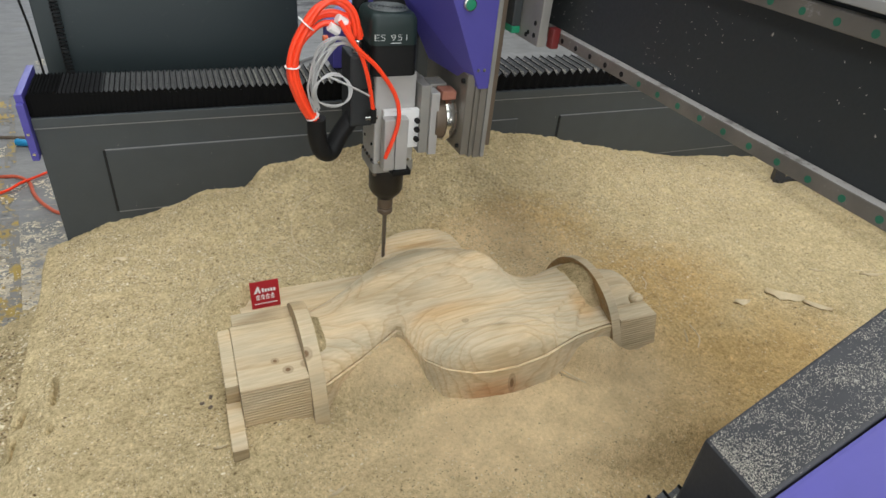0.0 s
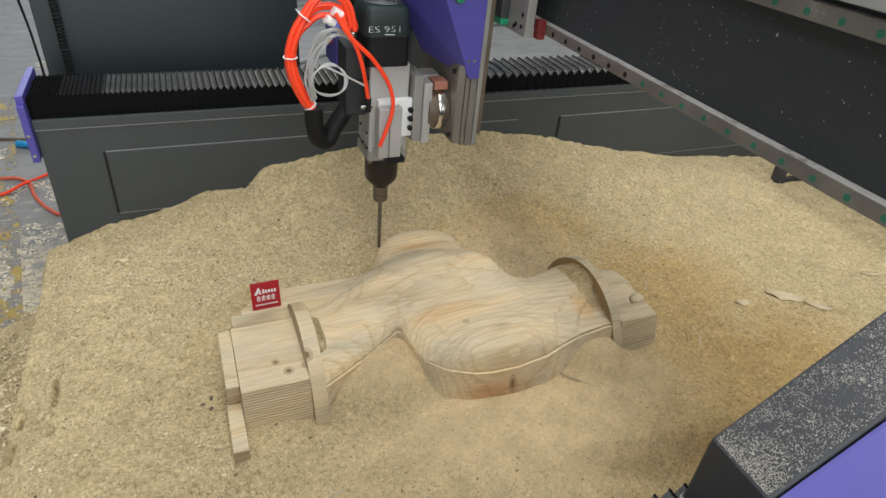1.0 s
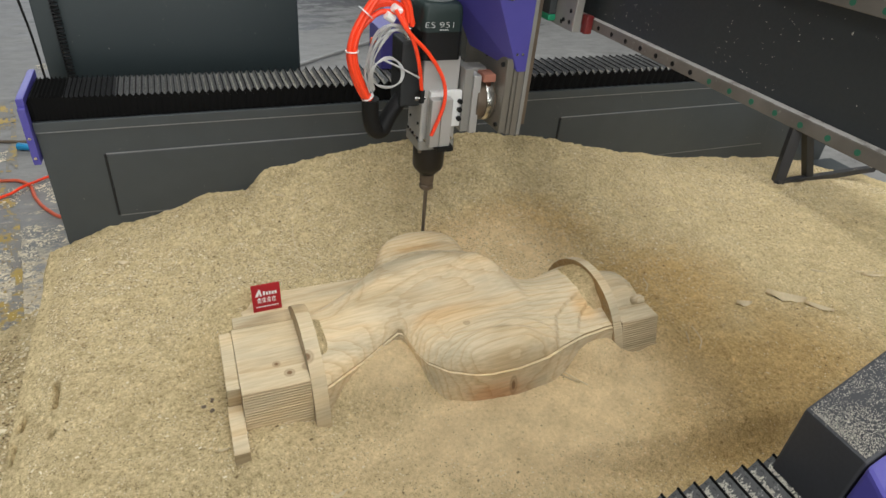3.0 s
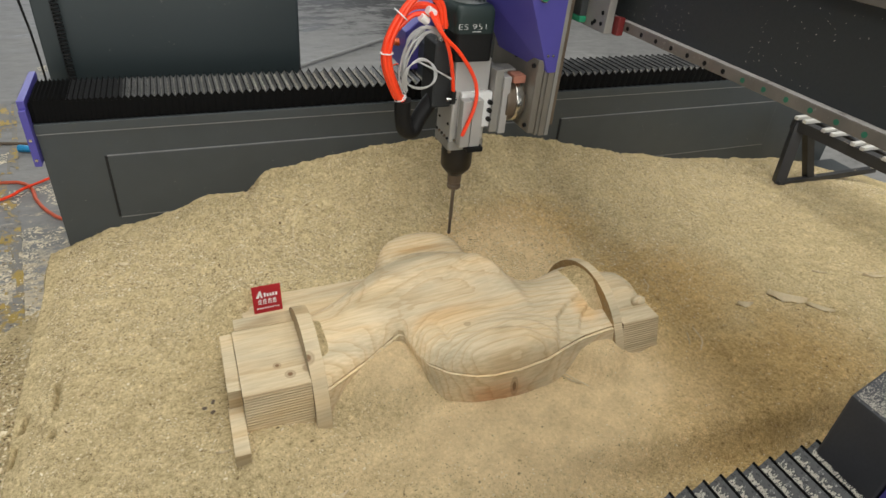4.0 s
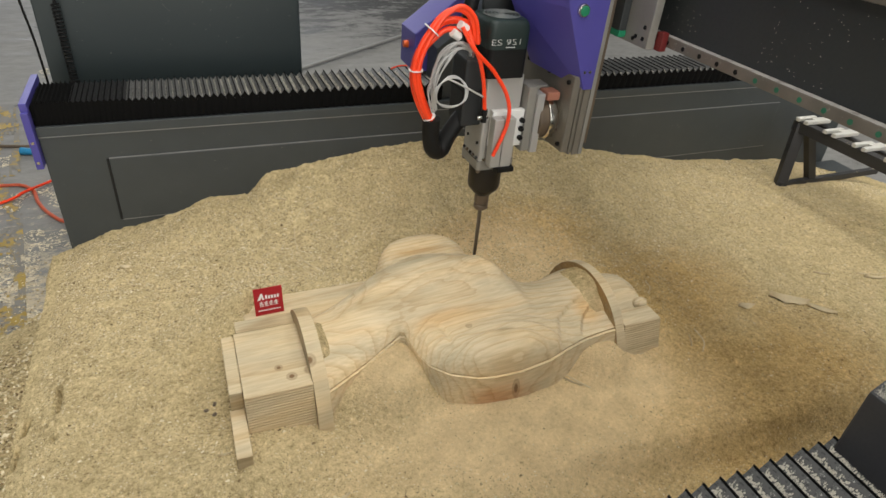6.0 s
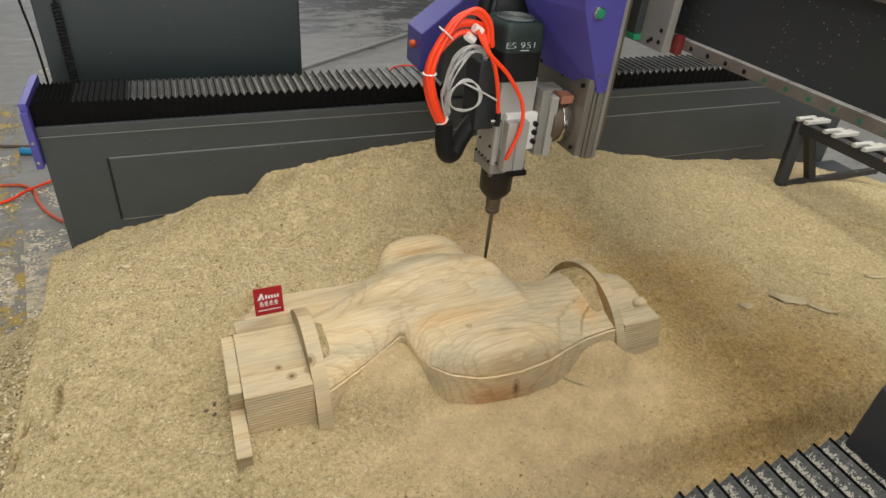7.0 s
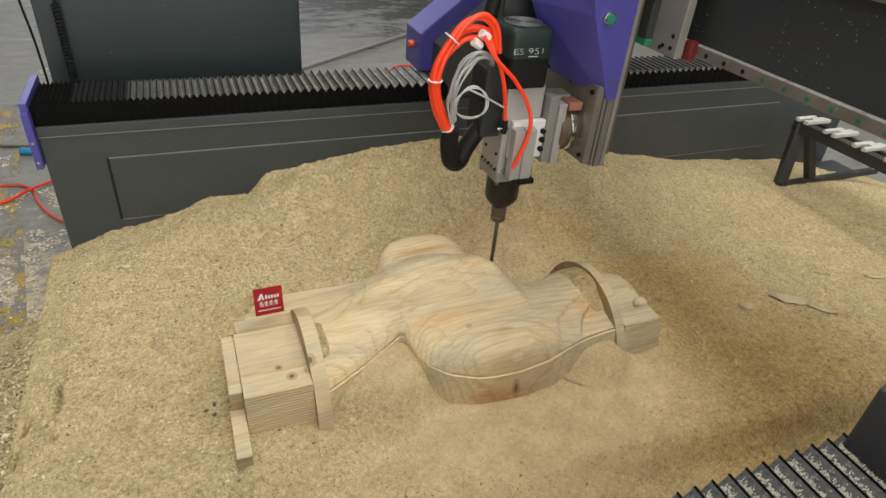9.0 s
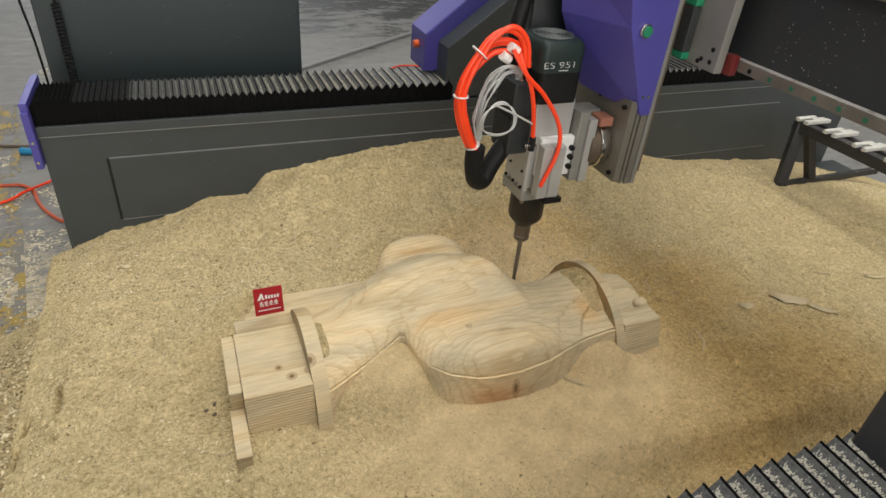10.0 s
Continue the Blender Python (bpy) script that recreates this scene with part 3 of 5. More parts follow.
def sawdust():
    nx, ny = 860, 380
    x0, x1, y0, y1 = -0.55, 3.53, 0.385, 2.222
    verts, faces = [], []
    for j in range(ny + 1):
        for i in range(nx + 1):
            x, y = x0 + (x1 - x0) * i / nx, y0 + (y1 - y0) * j / ny
            edge = 0.02 * noise.noise((y * 5, 3.1, 0))
            lump = 1 - 0.7 * math.exp(-((x - 0.9) / 0.6) ** 2 - ((y - 0.95) / 0.22) ** 2)
            z = dust_height(x, y) + lump * (0.0034 * noise.noise((x * 38, y * 38, 2)) + 0.0034 * noise.noise((x * 105, y * 105, 5)) + 0.009 * max(0, noise.noise((x * 17, y * 17, 9)) - 0.1) + 0.006 * max(0, noise.noise((x * 55, y * 55, 6)) - 0.25) - 0.012 * max(0, noise.noise((x * 42, y * 42, 14)) - 0.42))
            if y > 2.17:
                z += 0.007 * noise.noise((x * 11, 1.3, 3)) + 0.005 * noise.noise((x * 37, 4.1, 3)) + 0.003 * noise.noise((x * 90, 2.1, 3))
            if i == 0:
                x, z = x + edge - 0.05, 0.12
            if i == 1:
                x, z = x + edge, z - 0.015
            if i == nx:
                z = 0.36
            verts.append((x, y, z))
    for j in range(ny):
        for i in range(nx):
            a = j * (nx + 1) + i
            faces.append((a, a + 1, a + nx + 2, a + nx + 1))
    me = bpy.data.meshes.new("sawdust")
    me.from_pydata(verts, [], faces)
    for p in me.polygons:
        p.use_smooth = True
    me.materials.append(SAW)
    tagged(new("sawdust", me), "pale pine sawdust heaped over the machine bed and against the rail", "sawdust", kind="stuff")


def flakes(name, count, area, height, label, size=(0.0008, 0.0025), seed=3, material=None):
    """Loose curled chips lying on a surface, one mesh."""
    rnd = random.Random(seed)
    verts, faces = [], []
    for _ in range(count):
        x, y = rnd.uniform(area[0], area[1]), rnd.uniform(area[2], area[3])
        z = height(x, y)
        if z is None:
            continue
        l = rnd.uniform(*size) * (1 + 1.2 * (rnd.random() < 0.02))
        w = l * rnd.uniform(0.3, 0.8)
        a, tilt = rnd.uniform(0, 6.28), rnd.uniform(-0.5, 0.5)
        ca, sa = math.cos(a), math.sin(a)
        k = len(verts)
        for u, v, h in ((-l, -w, 0), (l, -w, tilt * l), (l, w, tilt * l + 0.3 * w), (-l, w, 0.3 * w)):
            verts.append((x + u * ca - v * sa, y + u * sa + v * ca, z + 0.0012 + abs(h)))
        faces.append((k, k + 1, k + 2, k + 3))
    me = bpy.data.meshes.new(name)
    me.from_pydata(verts, [], faces)
    me.materials.append(material or FLAKE)
    return tagged(new(name, me), label, "wood chips", kind="stuff")


def flecks(parent, origin, u, v, count, seed, size=(0.0006, 0.0022)):
    """Stray sawdust clinging to an upright painted face."""
    rnd, verts, faces = random.Random(seed), [], []
    origin, u, v = Vector(origin), Vector(u), Vector(v)
    out = u.cross(v).normalized() * 0.0006
    eu, ev = u.normalized(), v.normalized()
    while len(faces) < count:
        a, b = rnd.random(), rnd.random()
        if noise.noise((a * u.length * 5, b * v.length * 5, seed)) < rnd.uniform(-0.5, 0.5):
            continue
        at, l, t = origin + u * a + v * b, rnd.uniform(*size) * (2.2 if rnd.random() < 0.03 else 1), rnd.uniform(0, 3.1)
        d, e = (eu * math.cos(t) + ev * math.sin(t)) * l, (ev * math.cos(t) - eu * math.sin(t)) * l * 0.5
        k = len(verts)
        verts += [at - d, at - e + out, at + d, at + e + out]
        faces.append((k, k + 1, k + 2, k + 3))
    me = bpy.data.meshes.new("flecks")
    me.from_pydata(verts, [], faces)
    me.materials.append(GREYDUST)
    ob = new("dust_flecks", me)
    ob.parent = parent
    return tagged(ob, "stray pale sawdust flecks on the paint", kind="stuff")


# ---- side rails ----
def far_rail():
    r = thing("machine_side_rail", pose(0, 0, 0), "dark grey welded steel side rail of the machine", "machine rail")
    part("rail_body", box(-0.474, 3.45, 2.222, 2.47, 0.0, 0.925, 0.004), STEEL_GREY, r)
    part("top_strip", box(-0.474, 3.45, 2.217, 2.2215, 0.892, 0.925, 0.0015), STEEL_GREY, r)
    for x0, x1 in ((-0.283, 1.338), (1.56, 2.9)):
        bm = box(x0, x1, 2.2165, 2.2215, 0.553, 0.796, 0.002)
        part("access_panel", bm, STEEL_GREY, r)
        part("panel_gap", box(x0 - 0.009, x0, 2.2185, 2.2215, 0.553, 0.796, 0), DARK, r)
        for z in (0.7965, 0.5495):
            part("panel_edge", box(x0, x1, 2.2170, 2.2215, z, z + 0.003, 0), LINE, r)
    part("seam", box(-0.474, 3.45, 2.2168, 2.2215, 0.8885, 0.8915, 0), LINE, r)
    bm = box(-0.498, -0.476, 2.19, 2.222, 0.79, 0.985, 0.003)
    join(bm, prism([(-0.498, 0.985), (-0.476, 0.985), (-0.476, 1.012), (-0.498, 1.012)], 2.205, 2.50, 0.002))
    box(-0.498, -0.476, 2.222, 2.50, 0.79, 0.985, 0.003, bm)
    part("end_plate", bm, PURPLE, r, "violet painted end plate with two screws")
    for z in (0.815, 0.885):
        part("screw", cyl((-0.487, 2.19, z), (-0.487, 2.186, z), 0.005, seg=12), CHROME, r)
    flecks(r, (-0.45, 2.2158, 0.55), (3.6, 0, 0), (0, 0, 0.34), 160, 7, (0.0005, 0.0015))


def near_rail():
    r = thing("machine_side_rail", pose(0, 0, 0), "dark grey steel side rail with pleated cover", "machine rail")
    part("rail_body", box(-0.474, 3.45, 0.14, 0.380, 0.0, 0.925, 0.004), STEEL_GREY, r)


def pleat_mesh(name, y0, y1, dusty):
    """One fold of a bellows: a tent across the rail with hanging side walls."""
    bm = bmesh.new()
    t, zt, zb, zs = 0.021, 1.007, 0.982, 0.927
    prof = [(-t, zb), (0, zt), (t, zb)]
    for y, nxt in ((y0, y1),):
        a = [bm.verts.new((x, y, z)) for x, z in prof]
        b = [bm.verts.new((x, nxt, z)) for x, z in prof]
        lo = [bm.verts.new((x, y + s, zs)) for x, s in ((-t, 0.004), (0, -0.004), (t, 0.004))]
        lo2 = [bm.verts.new((x, nxt - s, zs)) for x, s in ((-t, 0.004), (0, -0.004), (t, 0.004))]
        for i in (0, 1):
            bm.faces.new((a[i], a[i + 1], b[i + 1], b[i]))
            bm.faces.new((lo[i], lo[i + 1], a[i + 1], a[i]))
            bm.faces.new((b[i], b[i + 1], lo2[i + 1], lo2[i]))
    # walls below the tops get the near-black cloth as painted shade
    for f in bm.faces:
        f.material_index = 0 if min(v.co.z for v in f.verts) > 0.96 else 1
    # sawdust caught in the fold's western foot; also paints the far covers' highlights
    rnd = random.Random(dusty)
    for k in range((0, 70, 300, 300, 300, 300)[dusty]):
        y = rnd.uniform(y0 + 0.006, y1 - 0.006)
        x = rnd.gauss(-0.0138, 0.0020)
        z = 1.007 + 1.19 * x + 0.0008
        a, l = rnd.uniform(0, 3.1), rnd.uniform(0.0008, 0.0024)
        dx, dy = l * math.cos(a), l * math.sin(a)
        q = [(x - dx, y - dy, z - 1.19 * dx), (x + dy * 0.7, y - dx * 0.7, z + 1.19 * dy * 0.7 + 0.0015), (x + dx, y + dy, z + 1.19 * dx), (x - dy * 0.7, y + dx * 0.7, z - 1.19 * dy * 0.7 + 0.0012)]
        bm.faces.new([bm.verts.new(c) for c in q]).material_index = 2
    # dustless folds are near-black all over, their weaker light painted in
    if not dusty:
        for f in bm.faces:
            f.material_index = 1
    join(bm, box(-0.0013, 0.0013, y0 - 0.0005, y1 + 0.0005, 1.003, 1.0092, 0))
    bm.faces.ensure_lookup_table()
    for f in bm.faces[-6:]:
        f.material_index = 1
    bm.normal_update()
    me = bpy.data.meshes.new(name)
    bm.to_mesh(me)
    bm.free()
    for m in (MIDBELLOW if dusty == 1 else BELLOW, SHADED_SIDE, GREYDUST):
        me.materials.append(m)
    return me


PLEATS = []


def bellows(y0, y1, count, x_fixed, x_moving, label, even=0.46, clean=0):
    """A pleated cover between a fixed end and the gantry's leg; its folds are rigid and slide."""
    b = thing("bellows", pose(0, 0, 0), label, "bellows")
    folds = [pleat_mesh("pleat", y0, y1, k) for k in range(6)]
    for i in range(count):
        ob = new("pleat", folds[2 + (i * 7) % 4 if i > clean + 4 else 1 if i > clean - 6 else 0])
        ob.parent = b
        u = i / (count - 1)
        share = even * u + (1 - even) * u * u
        PLEATS.append((ob, share, x_fixed, x_moving))
    return b


# ---- gantry ----
def leg(parent, mirror):
    """A sloped side column; the inner face is at y0, the violet cover outside."""
    s = -1 if mirror else 1
    y0 = 0.365 if mirror else 2.240
    out = [(0.975, 0.93), (0.975, 1.132), (1.80, 1.753), (1.95, 1.753), (1.66, 1.40), (1.36, 1.16), (1.36, 0.93)]
    part("column", prism(out, y0, y0 + s * 0.104, 0.004), LEG if mirror else STEEL_GREY, parent, "dusty charcoal sloped side column")
    outp = [(0.920, 1.009), (0.920, 1.160), (1.66, 1.74), (1.93, 1.74), (1.62, 1.40), (1.32, 1.16), (1.32, 1.009)]
    if mirror:
        outp = [(0.975, 0.98), (0.975, 1.128), (1.79, 1.740), (1.93, 1.74), (1.62, 1.40), (1.32, 1.16), (1.32, 0.98)]
    low = [(x, z - (0.10 if mirror and 1.0 < z and x < 1.85 and x != 1.62 and x != 1.32 else 0.0)) for x, z in outp]
    part("side_cover", prism(outp, y0 + s * 0.106, y0 + s * 0.28, 0.006, low), PURPLE, parent, "violet painted sheet side cover")


CAPPED = 1.05            # beyond this the rail's screw holes have lost their caps


def gantry():
    g = thing("gantry", pose(0, 0, 0), "charcoal and violet machine gantry sliding on the side rails", "gantry")
    part("beam", prism([(1.285, 1.385), (1.285, 1.95), (1.62, 1.95), (1.62, 1.55), (1.40, 1.385)], 0.06, 2.44, 0.006), BEAM, g, "charcoal painted steel cross beam")
    for z, h in ((1.402, 0.014), (1.627, 0.014)):
        rail = part("guide_rail", box(1.262, 1.284, 0.16, 2.30, z - h, z + h, 0.002), RAIL, g, "dusty steel guide rail with green hole caps")
        for k in range(33):
            y = 0.20 + 0.0626 * k
            part("hole_cap", cyl((1.263, y, z - 0.002), (1.2612, y, z - 0.002), 0.0062, seg=12), DULLGREEN if y < CAPPED else BLACK, rail)
    part("gear_rack", box(1.252, 1.284, 0.16, 2.30, 1.652, 1.668, 0.002), ALU, g, "light grey steel gear rack")
    leg(g, True)
    # sawdust settled on the near column's slope, thickest at its foot
    rnd, bits = random.Random(12), []
    along = Vector((0.825, 0, 0.621)).normalized()
    up = Vector((-along.z, 0, along.x))
    for _ in range(46000):
        u, y = rnd.random() ** 1.25 * 0.80, rnd.uniform(0.266, 0.360)
        thick = 0.26 - 0.34 * u + 0.35 * noise.noise((u * 16, y * 26, 3)) + 0.25 * noise.noise((u * 60, y * 70, 8)) + 0.20 * smooth((0.07 - u) / 0.07)
        if rnd.random() > thick:
            continue
        at = Vector((0.978, y, 1.1355)) + along * u + up * rnd.uniform(0.0003, 0.0012)
        a, l = rnd.uniform(0, 6.28), rnd.uniform(0.0004, 0.0013)
        d, e = (along * math.cos(a) + Vector((0, 1, 0)) * math.sin(a)) * l, (Vector((0, 1, 0)) * math.cos(a) - along * math.sin(a)) * l * rnd.uniform(0.25, 0.6)
        bits.append([at + c for c in (-d, e + up * 0.0006, d, -e)])
    me = bpy.data.meshes.new("dust")
    me.from_pydata([v for q in bits for v in q], [], [tuple(range(4 * k, 4 * k + 4)) for k in range(len(bits))])
    bm = bmesh.new()
    bm.from_mesh(me)
    bpy.data.meshes.remove(me)
    part("settled_dust", bm, GREYDUST, g, "pale sawdust settled on the sloped column")["kind"] = "stuff"
    leg(g, False)
    flecks(g, (1.2846, 2.25, 1.43), (0, -2.0, 0), (0, 0, 0.17), 420, 4)
    flecks(g, (1.2846, 2.25, 1.68), (0, -2.0, 0), (0, 0, 0.25), 300, 9)
    part("push_button", cyl((0.92, 2.43, 1.10), (0.90, 2.43, 1.10), 0.016, 0.014, 16, 0.002), mat("orange_button", (0.75, 0.12, 0.02), 0.35), g)
    return g


# ---- spindle head ----
def rounded_tower(w, d, z0, z1, r, top=0.0, inset=0.0):
    """An upright block with rounded corners, drawn in at the top."""
    bm = bmesh.new()
    rings = []
    levels = [(z0, 0.0), (z1 - top, 0.0)] + [(z1 - top + top * math.sin(a * math.pi / 8), inset * (1 - math.cos(a * math.pi / 8))) for a in range(1, 5)] if top else [(z0, 0), (z1, 0)]
    for z, ins in levels:
        ring = []
        for q in range(4):
            cx = (w - r - ins if q in (0, 3) else -(w - r - ins))
            cy = (d - r - ins if q in (0, 1) else -(d - r - ins))
            for k in range(7):
                a = q * math.pi / 2 + k * math.pi / 12
                ring.append(bm.verts.new((cx + r * math.cos(a), cy + r * math.sin(a), z)))
        rings.append(ring)
    n = len(rings[0])
    for a, b in zip(rings, rings[1:]):
        for i in range(n):
            bm.faces.new((a[i], a[(i + 1) % n], b[(i + 1) % n], b[i]))
    bm.faces.new(rings[0][::-1])
    bm.faces.new(rings[-1])
    return bm


def lettering(name, text, size, m, material, parent):
    cu = bpy.data.curves.new(name, "FONT")
    cu.body, cu.size, cu.align_x, cu.align_y, cu.extrude, cu.offset = text, size, "CENTER", "CENTER", 0.0004, -0.0007
    tmp = bpy.data.objects.new(name, cu)
    scene.collection.objects.link(tmp)
    me = bpy.data.meshes.new_from_object(tmp.evaluated_get(bpy.context.evaluated_depsgraph_get()))
    bpy.data.objects.remove(tmp)
    bpy.data.curves.remove(cu)
    me.materials.clear()
    me.materials.append(material)
    ob = new(name, me)
    ob.parent, ob.matrix_basis = parent, m
    return ob


def head():
    h = thing("spindle_head", pose(0, 0, 0), "grey and black milling spindle on a violet vertical ram", "machine head")
    # spindle
    cap = part("fan_cover", rounded_tower(0.065, 0.072, 1.334, 1.413, 0.020, 0.030, 0.014), CAP, h, "dark green plastic fan cover", True, pose(-0.016, -0.010, 0))
    for k in range(5):
        r = 0.009 + 0.0105 * k
        bm = bmesh.new()
        tube([(r * math.cos(a), r * math.sin(a), 1.4145) for a in np.linspace(0, 2 * math.pi, 13)[:-1]], 0.0016, 6, 3, True, bm)
        part("grille_ring", bm, RINGS, cap)
    lettering("model_lettering", "ES 951", 0.0235, pose(-0.010, -0.0728, 1.354, 90) @ Matrix.Diagonal((1.55, 1, 1, 1)), WHITE, cap)
    part("underline", box(-0.012, 0.016, -0.0734, -0.0722, 1.3400, 1.3414, 0), WHITE, cap)
    part("motor_housing", rounded_tower(0.062, 0.068, 1.250, 1.334, 0.016), BLACK, h, "black motor housing", True, pose(-0.012, -0.008, 0))
    body = part("spindle_body", rounded_tower(0.060, 0.060, 0.968, 1.252, 0.006), ALU, h, "silver grey aluminium spindle body", True)
    part("front_flange", rounded_tower(0.064, 0.064, 0.955, 0.985, 0.012), ALU2, h, "", True)
    for sx in (-1, 1):
        for sy in (-1, 1):
            part("bolt", cyl((sx * 0.055, sy * 0.055, 0.955), (sx * 0.055, sy * 0.055, 0.944), 0.006, seg=6), RUST, h)
    part("spindle_nose", turned([(0.052, 0.957), (0.054, 0.950), (0.053, 0.872), (0.048, 0.860), (0.028, 0.838), (0.025, 0.835)], seg=36), NOSE, h, "blackened steel spindle nose", True)
    part("collet_nut", turned([(0.021, 0.836), (0.0245, 0.832), (0.0245, 0.806), (0.021, 0.802), (0.021, 0.797), (0.0245, 0.794), (0.0245, 0.783), (0.019, 0.777)], seg=28), RUST, h, "brown steel collet nut", True)
    part("milling_cutter", turned([(0.0070, 0.790), (0.0070, 0.655), (0.0060, 0.650), (0.0060, 0.588), (0.004, 0.585)], seg=20), TOOL, h, "slender steel milling cutter", True)
    for k in range(5):
        part("socket_screw", cyl((-0.045 + 0.0225 * k, -0.0595, 0.992), (-0.045 + 0.0225 * k, -0.0655, 0.992), 0.0048, seg=10, bevel=0.001), RUST if k % 2 else CHROME, h)
        part("socket_screw", cyl((-0.0595, -0.045 + 0.0225 * k, 0.992), (-0.0655, -0.045 + 0.0225 * k, 0.992), 0.0048, seg=10, bevel=0.001), RUST if k % 2 else BLACK, h)
    for y, z in ((-0.04, 1.215), (0.03, 1.215), (-0.04, 1.04), (0.03, 1.04)):
        part("socket_screw", cyl((-0.0595, y, z), (-0.064, y, z), 0.0045, seg=10), BLACK, h)
    # front valves
    plate = part("valve_plate", box(-0.040, 0.076, -0.082, -0.061, 1.038, 1.154, 0.003), WHITE, h, "white plastic valve plate")
    for z in (1.122, 1.095, 1.066):
        part("fitting", cyl((0.058, -0.080, z), (0.058, -0.093, z), 0.008, seg=10, bevel=0.001), BLACK, plate)
    for x0, x1 in ((-0.046, -0.014), (-0.012, 0.024)):
        part("air_valve", box(x0, x1, -0.112, -0.080, 0.985, 1.140, 0.003), ALU, h, "grey air valve block")
    part("valve_foot", box(-0.020, 0.036, -0.118, -0.070, 0.968, 0.984, 0.002), BLACK, h)
    part("push_fitting", cyl((-0.072, -0.085, 1.125), (-0.072, -0.085, 1.165), 0.009, seg=12, bevel=0.002), BLACK, h)
    part("push_fitting", cyl((-0.095, -0.085, 1.140), (-0.060, -0.085, 1.140), 0.006, seg=10, bevel=0.001), CHROME, h)
    # connector box and lead on the spindle's side
    cb = part("connector_box", box(-0.128, -0.062, -0.050, 0.050, 1.100, 1.300, 0.008), mat("graphite_box", (0.024, 0.026, 0.027), 0.55, spec=0.3), h, "dark grey connector box")
    part("seam", box(-0.129, -0.061, -0.051, 0.051, 1.205, 1.210, 0), BLACK, cb)
    part("gland", cyl((-0.10, -0.02, 1.298), (-0.10, -0.02, 1.335), 0.015, seg=12, bevel=0.002), CHROME, cb)
    part("duct_hose", tube([(-0.222, -0.05, 1.135), (-0.220, -0.045, 1.085), (-0.208, -0.04, 1.035), (-0.180, -0.03, 1.022), (-0.155, -0.02, 1.060), (-0.115, -0.01, 1.110), (-0.08, 0.0, 1.14)], 0.026, 14), BLACK, h, "thick black corrugated duct", True)
    for k in range(5):
        a = k * 1.257
        o = Vector((0.009 * math.cos(a), 0.010 * math.sin(a), 0.006 * math.sin(a * 2)))
        lift = 0.016 * (k - 2)
        pts = [(-0.108, -0.05, 1.350), (-0.122, -0.05, 1.398 + lift * 0.5), (-0.162, -0.05, 1.416 + lift), (-0.208, -0.05, 1.406 + lift * 0.7), (-0.243, -0.05, 1.368 + lift * 0.3),
               (-0.267, -0.05, 1.330), (-0.279, -0.05, 1.285), (-0.276, -0.05, 1.240), (-0.256, -0.05, 1.182), (-0.224, -0.05, 1.122)]
        part("air_hose", tube([Vector(p) + o for p in pts], 0.0076, 10), ORANGE, h, "glossy orange air hose", True)
    for p, r, n in (((-0.231, -0.05, 1.139), 0.0195, (0.5, 0, -1)), ((-0.279, -0.05, 1.278), 0.0200, (0, 0, 1)), ((-0.240, -0.05, 1.384), 0.0245, (0.6, 0, 0.7))):
        n = Vector(n).normalized()
        part("cable_tie", cyl(Vector(p) - n * 0.0015, Vector(p) + n * 0.0015, r, seg=18), WHITE, h, "white cable tie")
    part("thin_hose", tube([(-0.14, -0.07, 1.385), (-0.13, -0.085, 1.350), (-0.108, -0.09, 1.310), (-0.088, -0.09, 1.245), (-0.072, -0.085, 1.160)], 0.0060, 8), ORANGE, h, "", True)
    part("thin_hose", tube([(-0.16, -0.07, 1.395), (-0.125, -0.09, 1.338), (-0.065, -0.10, 1.280), (-0.018, -0.115, 1.205), (-0.012, -0.122, 1.130), (-0.045, -0.12, 1.030)], 0.0060, 8), ORANGE, h, "", True)
    rnd = random.Random(5)
    for k in range(16):
        j = lambda s: rnd.uniform(-s, s)
        part("sensor_cable", tube([(-0.12 + j(.01), -0.05, 1.330 + j(.01)), (-0.165 + j(.01), -0.065 + j(.01), 1.345 + j(.012)), (-0.215 + j(.012), -0.07 + j(.01), 1.300 + j(.02)),
                                   (-0.236 + j(.010), -0.07 + j(.01), 1.225 + j(.01)), (-0.222 + j(.008), -0.065, 1.165 + j(.01))], 0.0019, 6), WIRE, h, "grey sensor cable", True)
    for k in range(4):
        a0 = rnd.uniform(0, 1)
        part("cable_coil", tube([(-0.185 + (0.044 + 0.003 * k) * math.cos(a0 + a), -0.085 + 0.008 * math.sin(2 * a), 1.222 + (0.046 - 0.002 * k) * math.sin(a0 + a)) for a in np.linspace(0, 6.28, 10)[:-1]], 0.0020, 6, 6, True), WIRE, h, "coiled grey cable", True)
    part("sensor_cable", tube([(-0.20, -0.08, 1.262), (-0.15, -0.09, 1.240), (-0.085, -0.09, 1.205)], 0.003, 6), WIRE, h, "", True)
    for k, y in ((0, 0.0), (1, 0.03)):
        part("zip_fitting", cyl((-0.165 - 0.02 * k, -0.06, 1.40 - 0.02 * k), (-0.140 - 0.02 * k, -0.055, 1.385 - 0.02 * k), 0.012, seg=10, bevel=0.002), WHITE, h)
    part("power_conduit", tube([(-0.055, 0.09, 1.30), (-0.06, 0.105, 1.40), (-0.035, 0.12, 1.50), (0.0, 0.13, 1.75), (0.02, 0.14, 2.1)], 0.022, 12), BLACK, h, "black power conduit", True)
    part("back_panel", box(-0.02, 0.12, 0.10, 0.115, 1.20, 2.1, 0.003), BEAM, h)
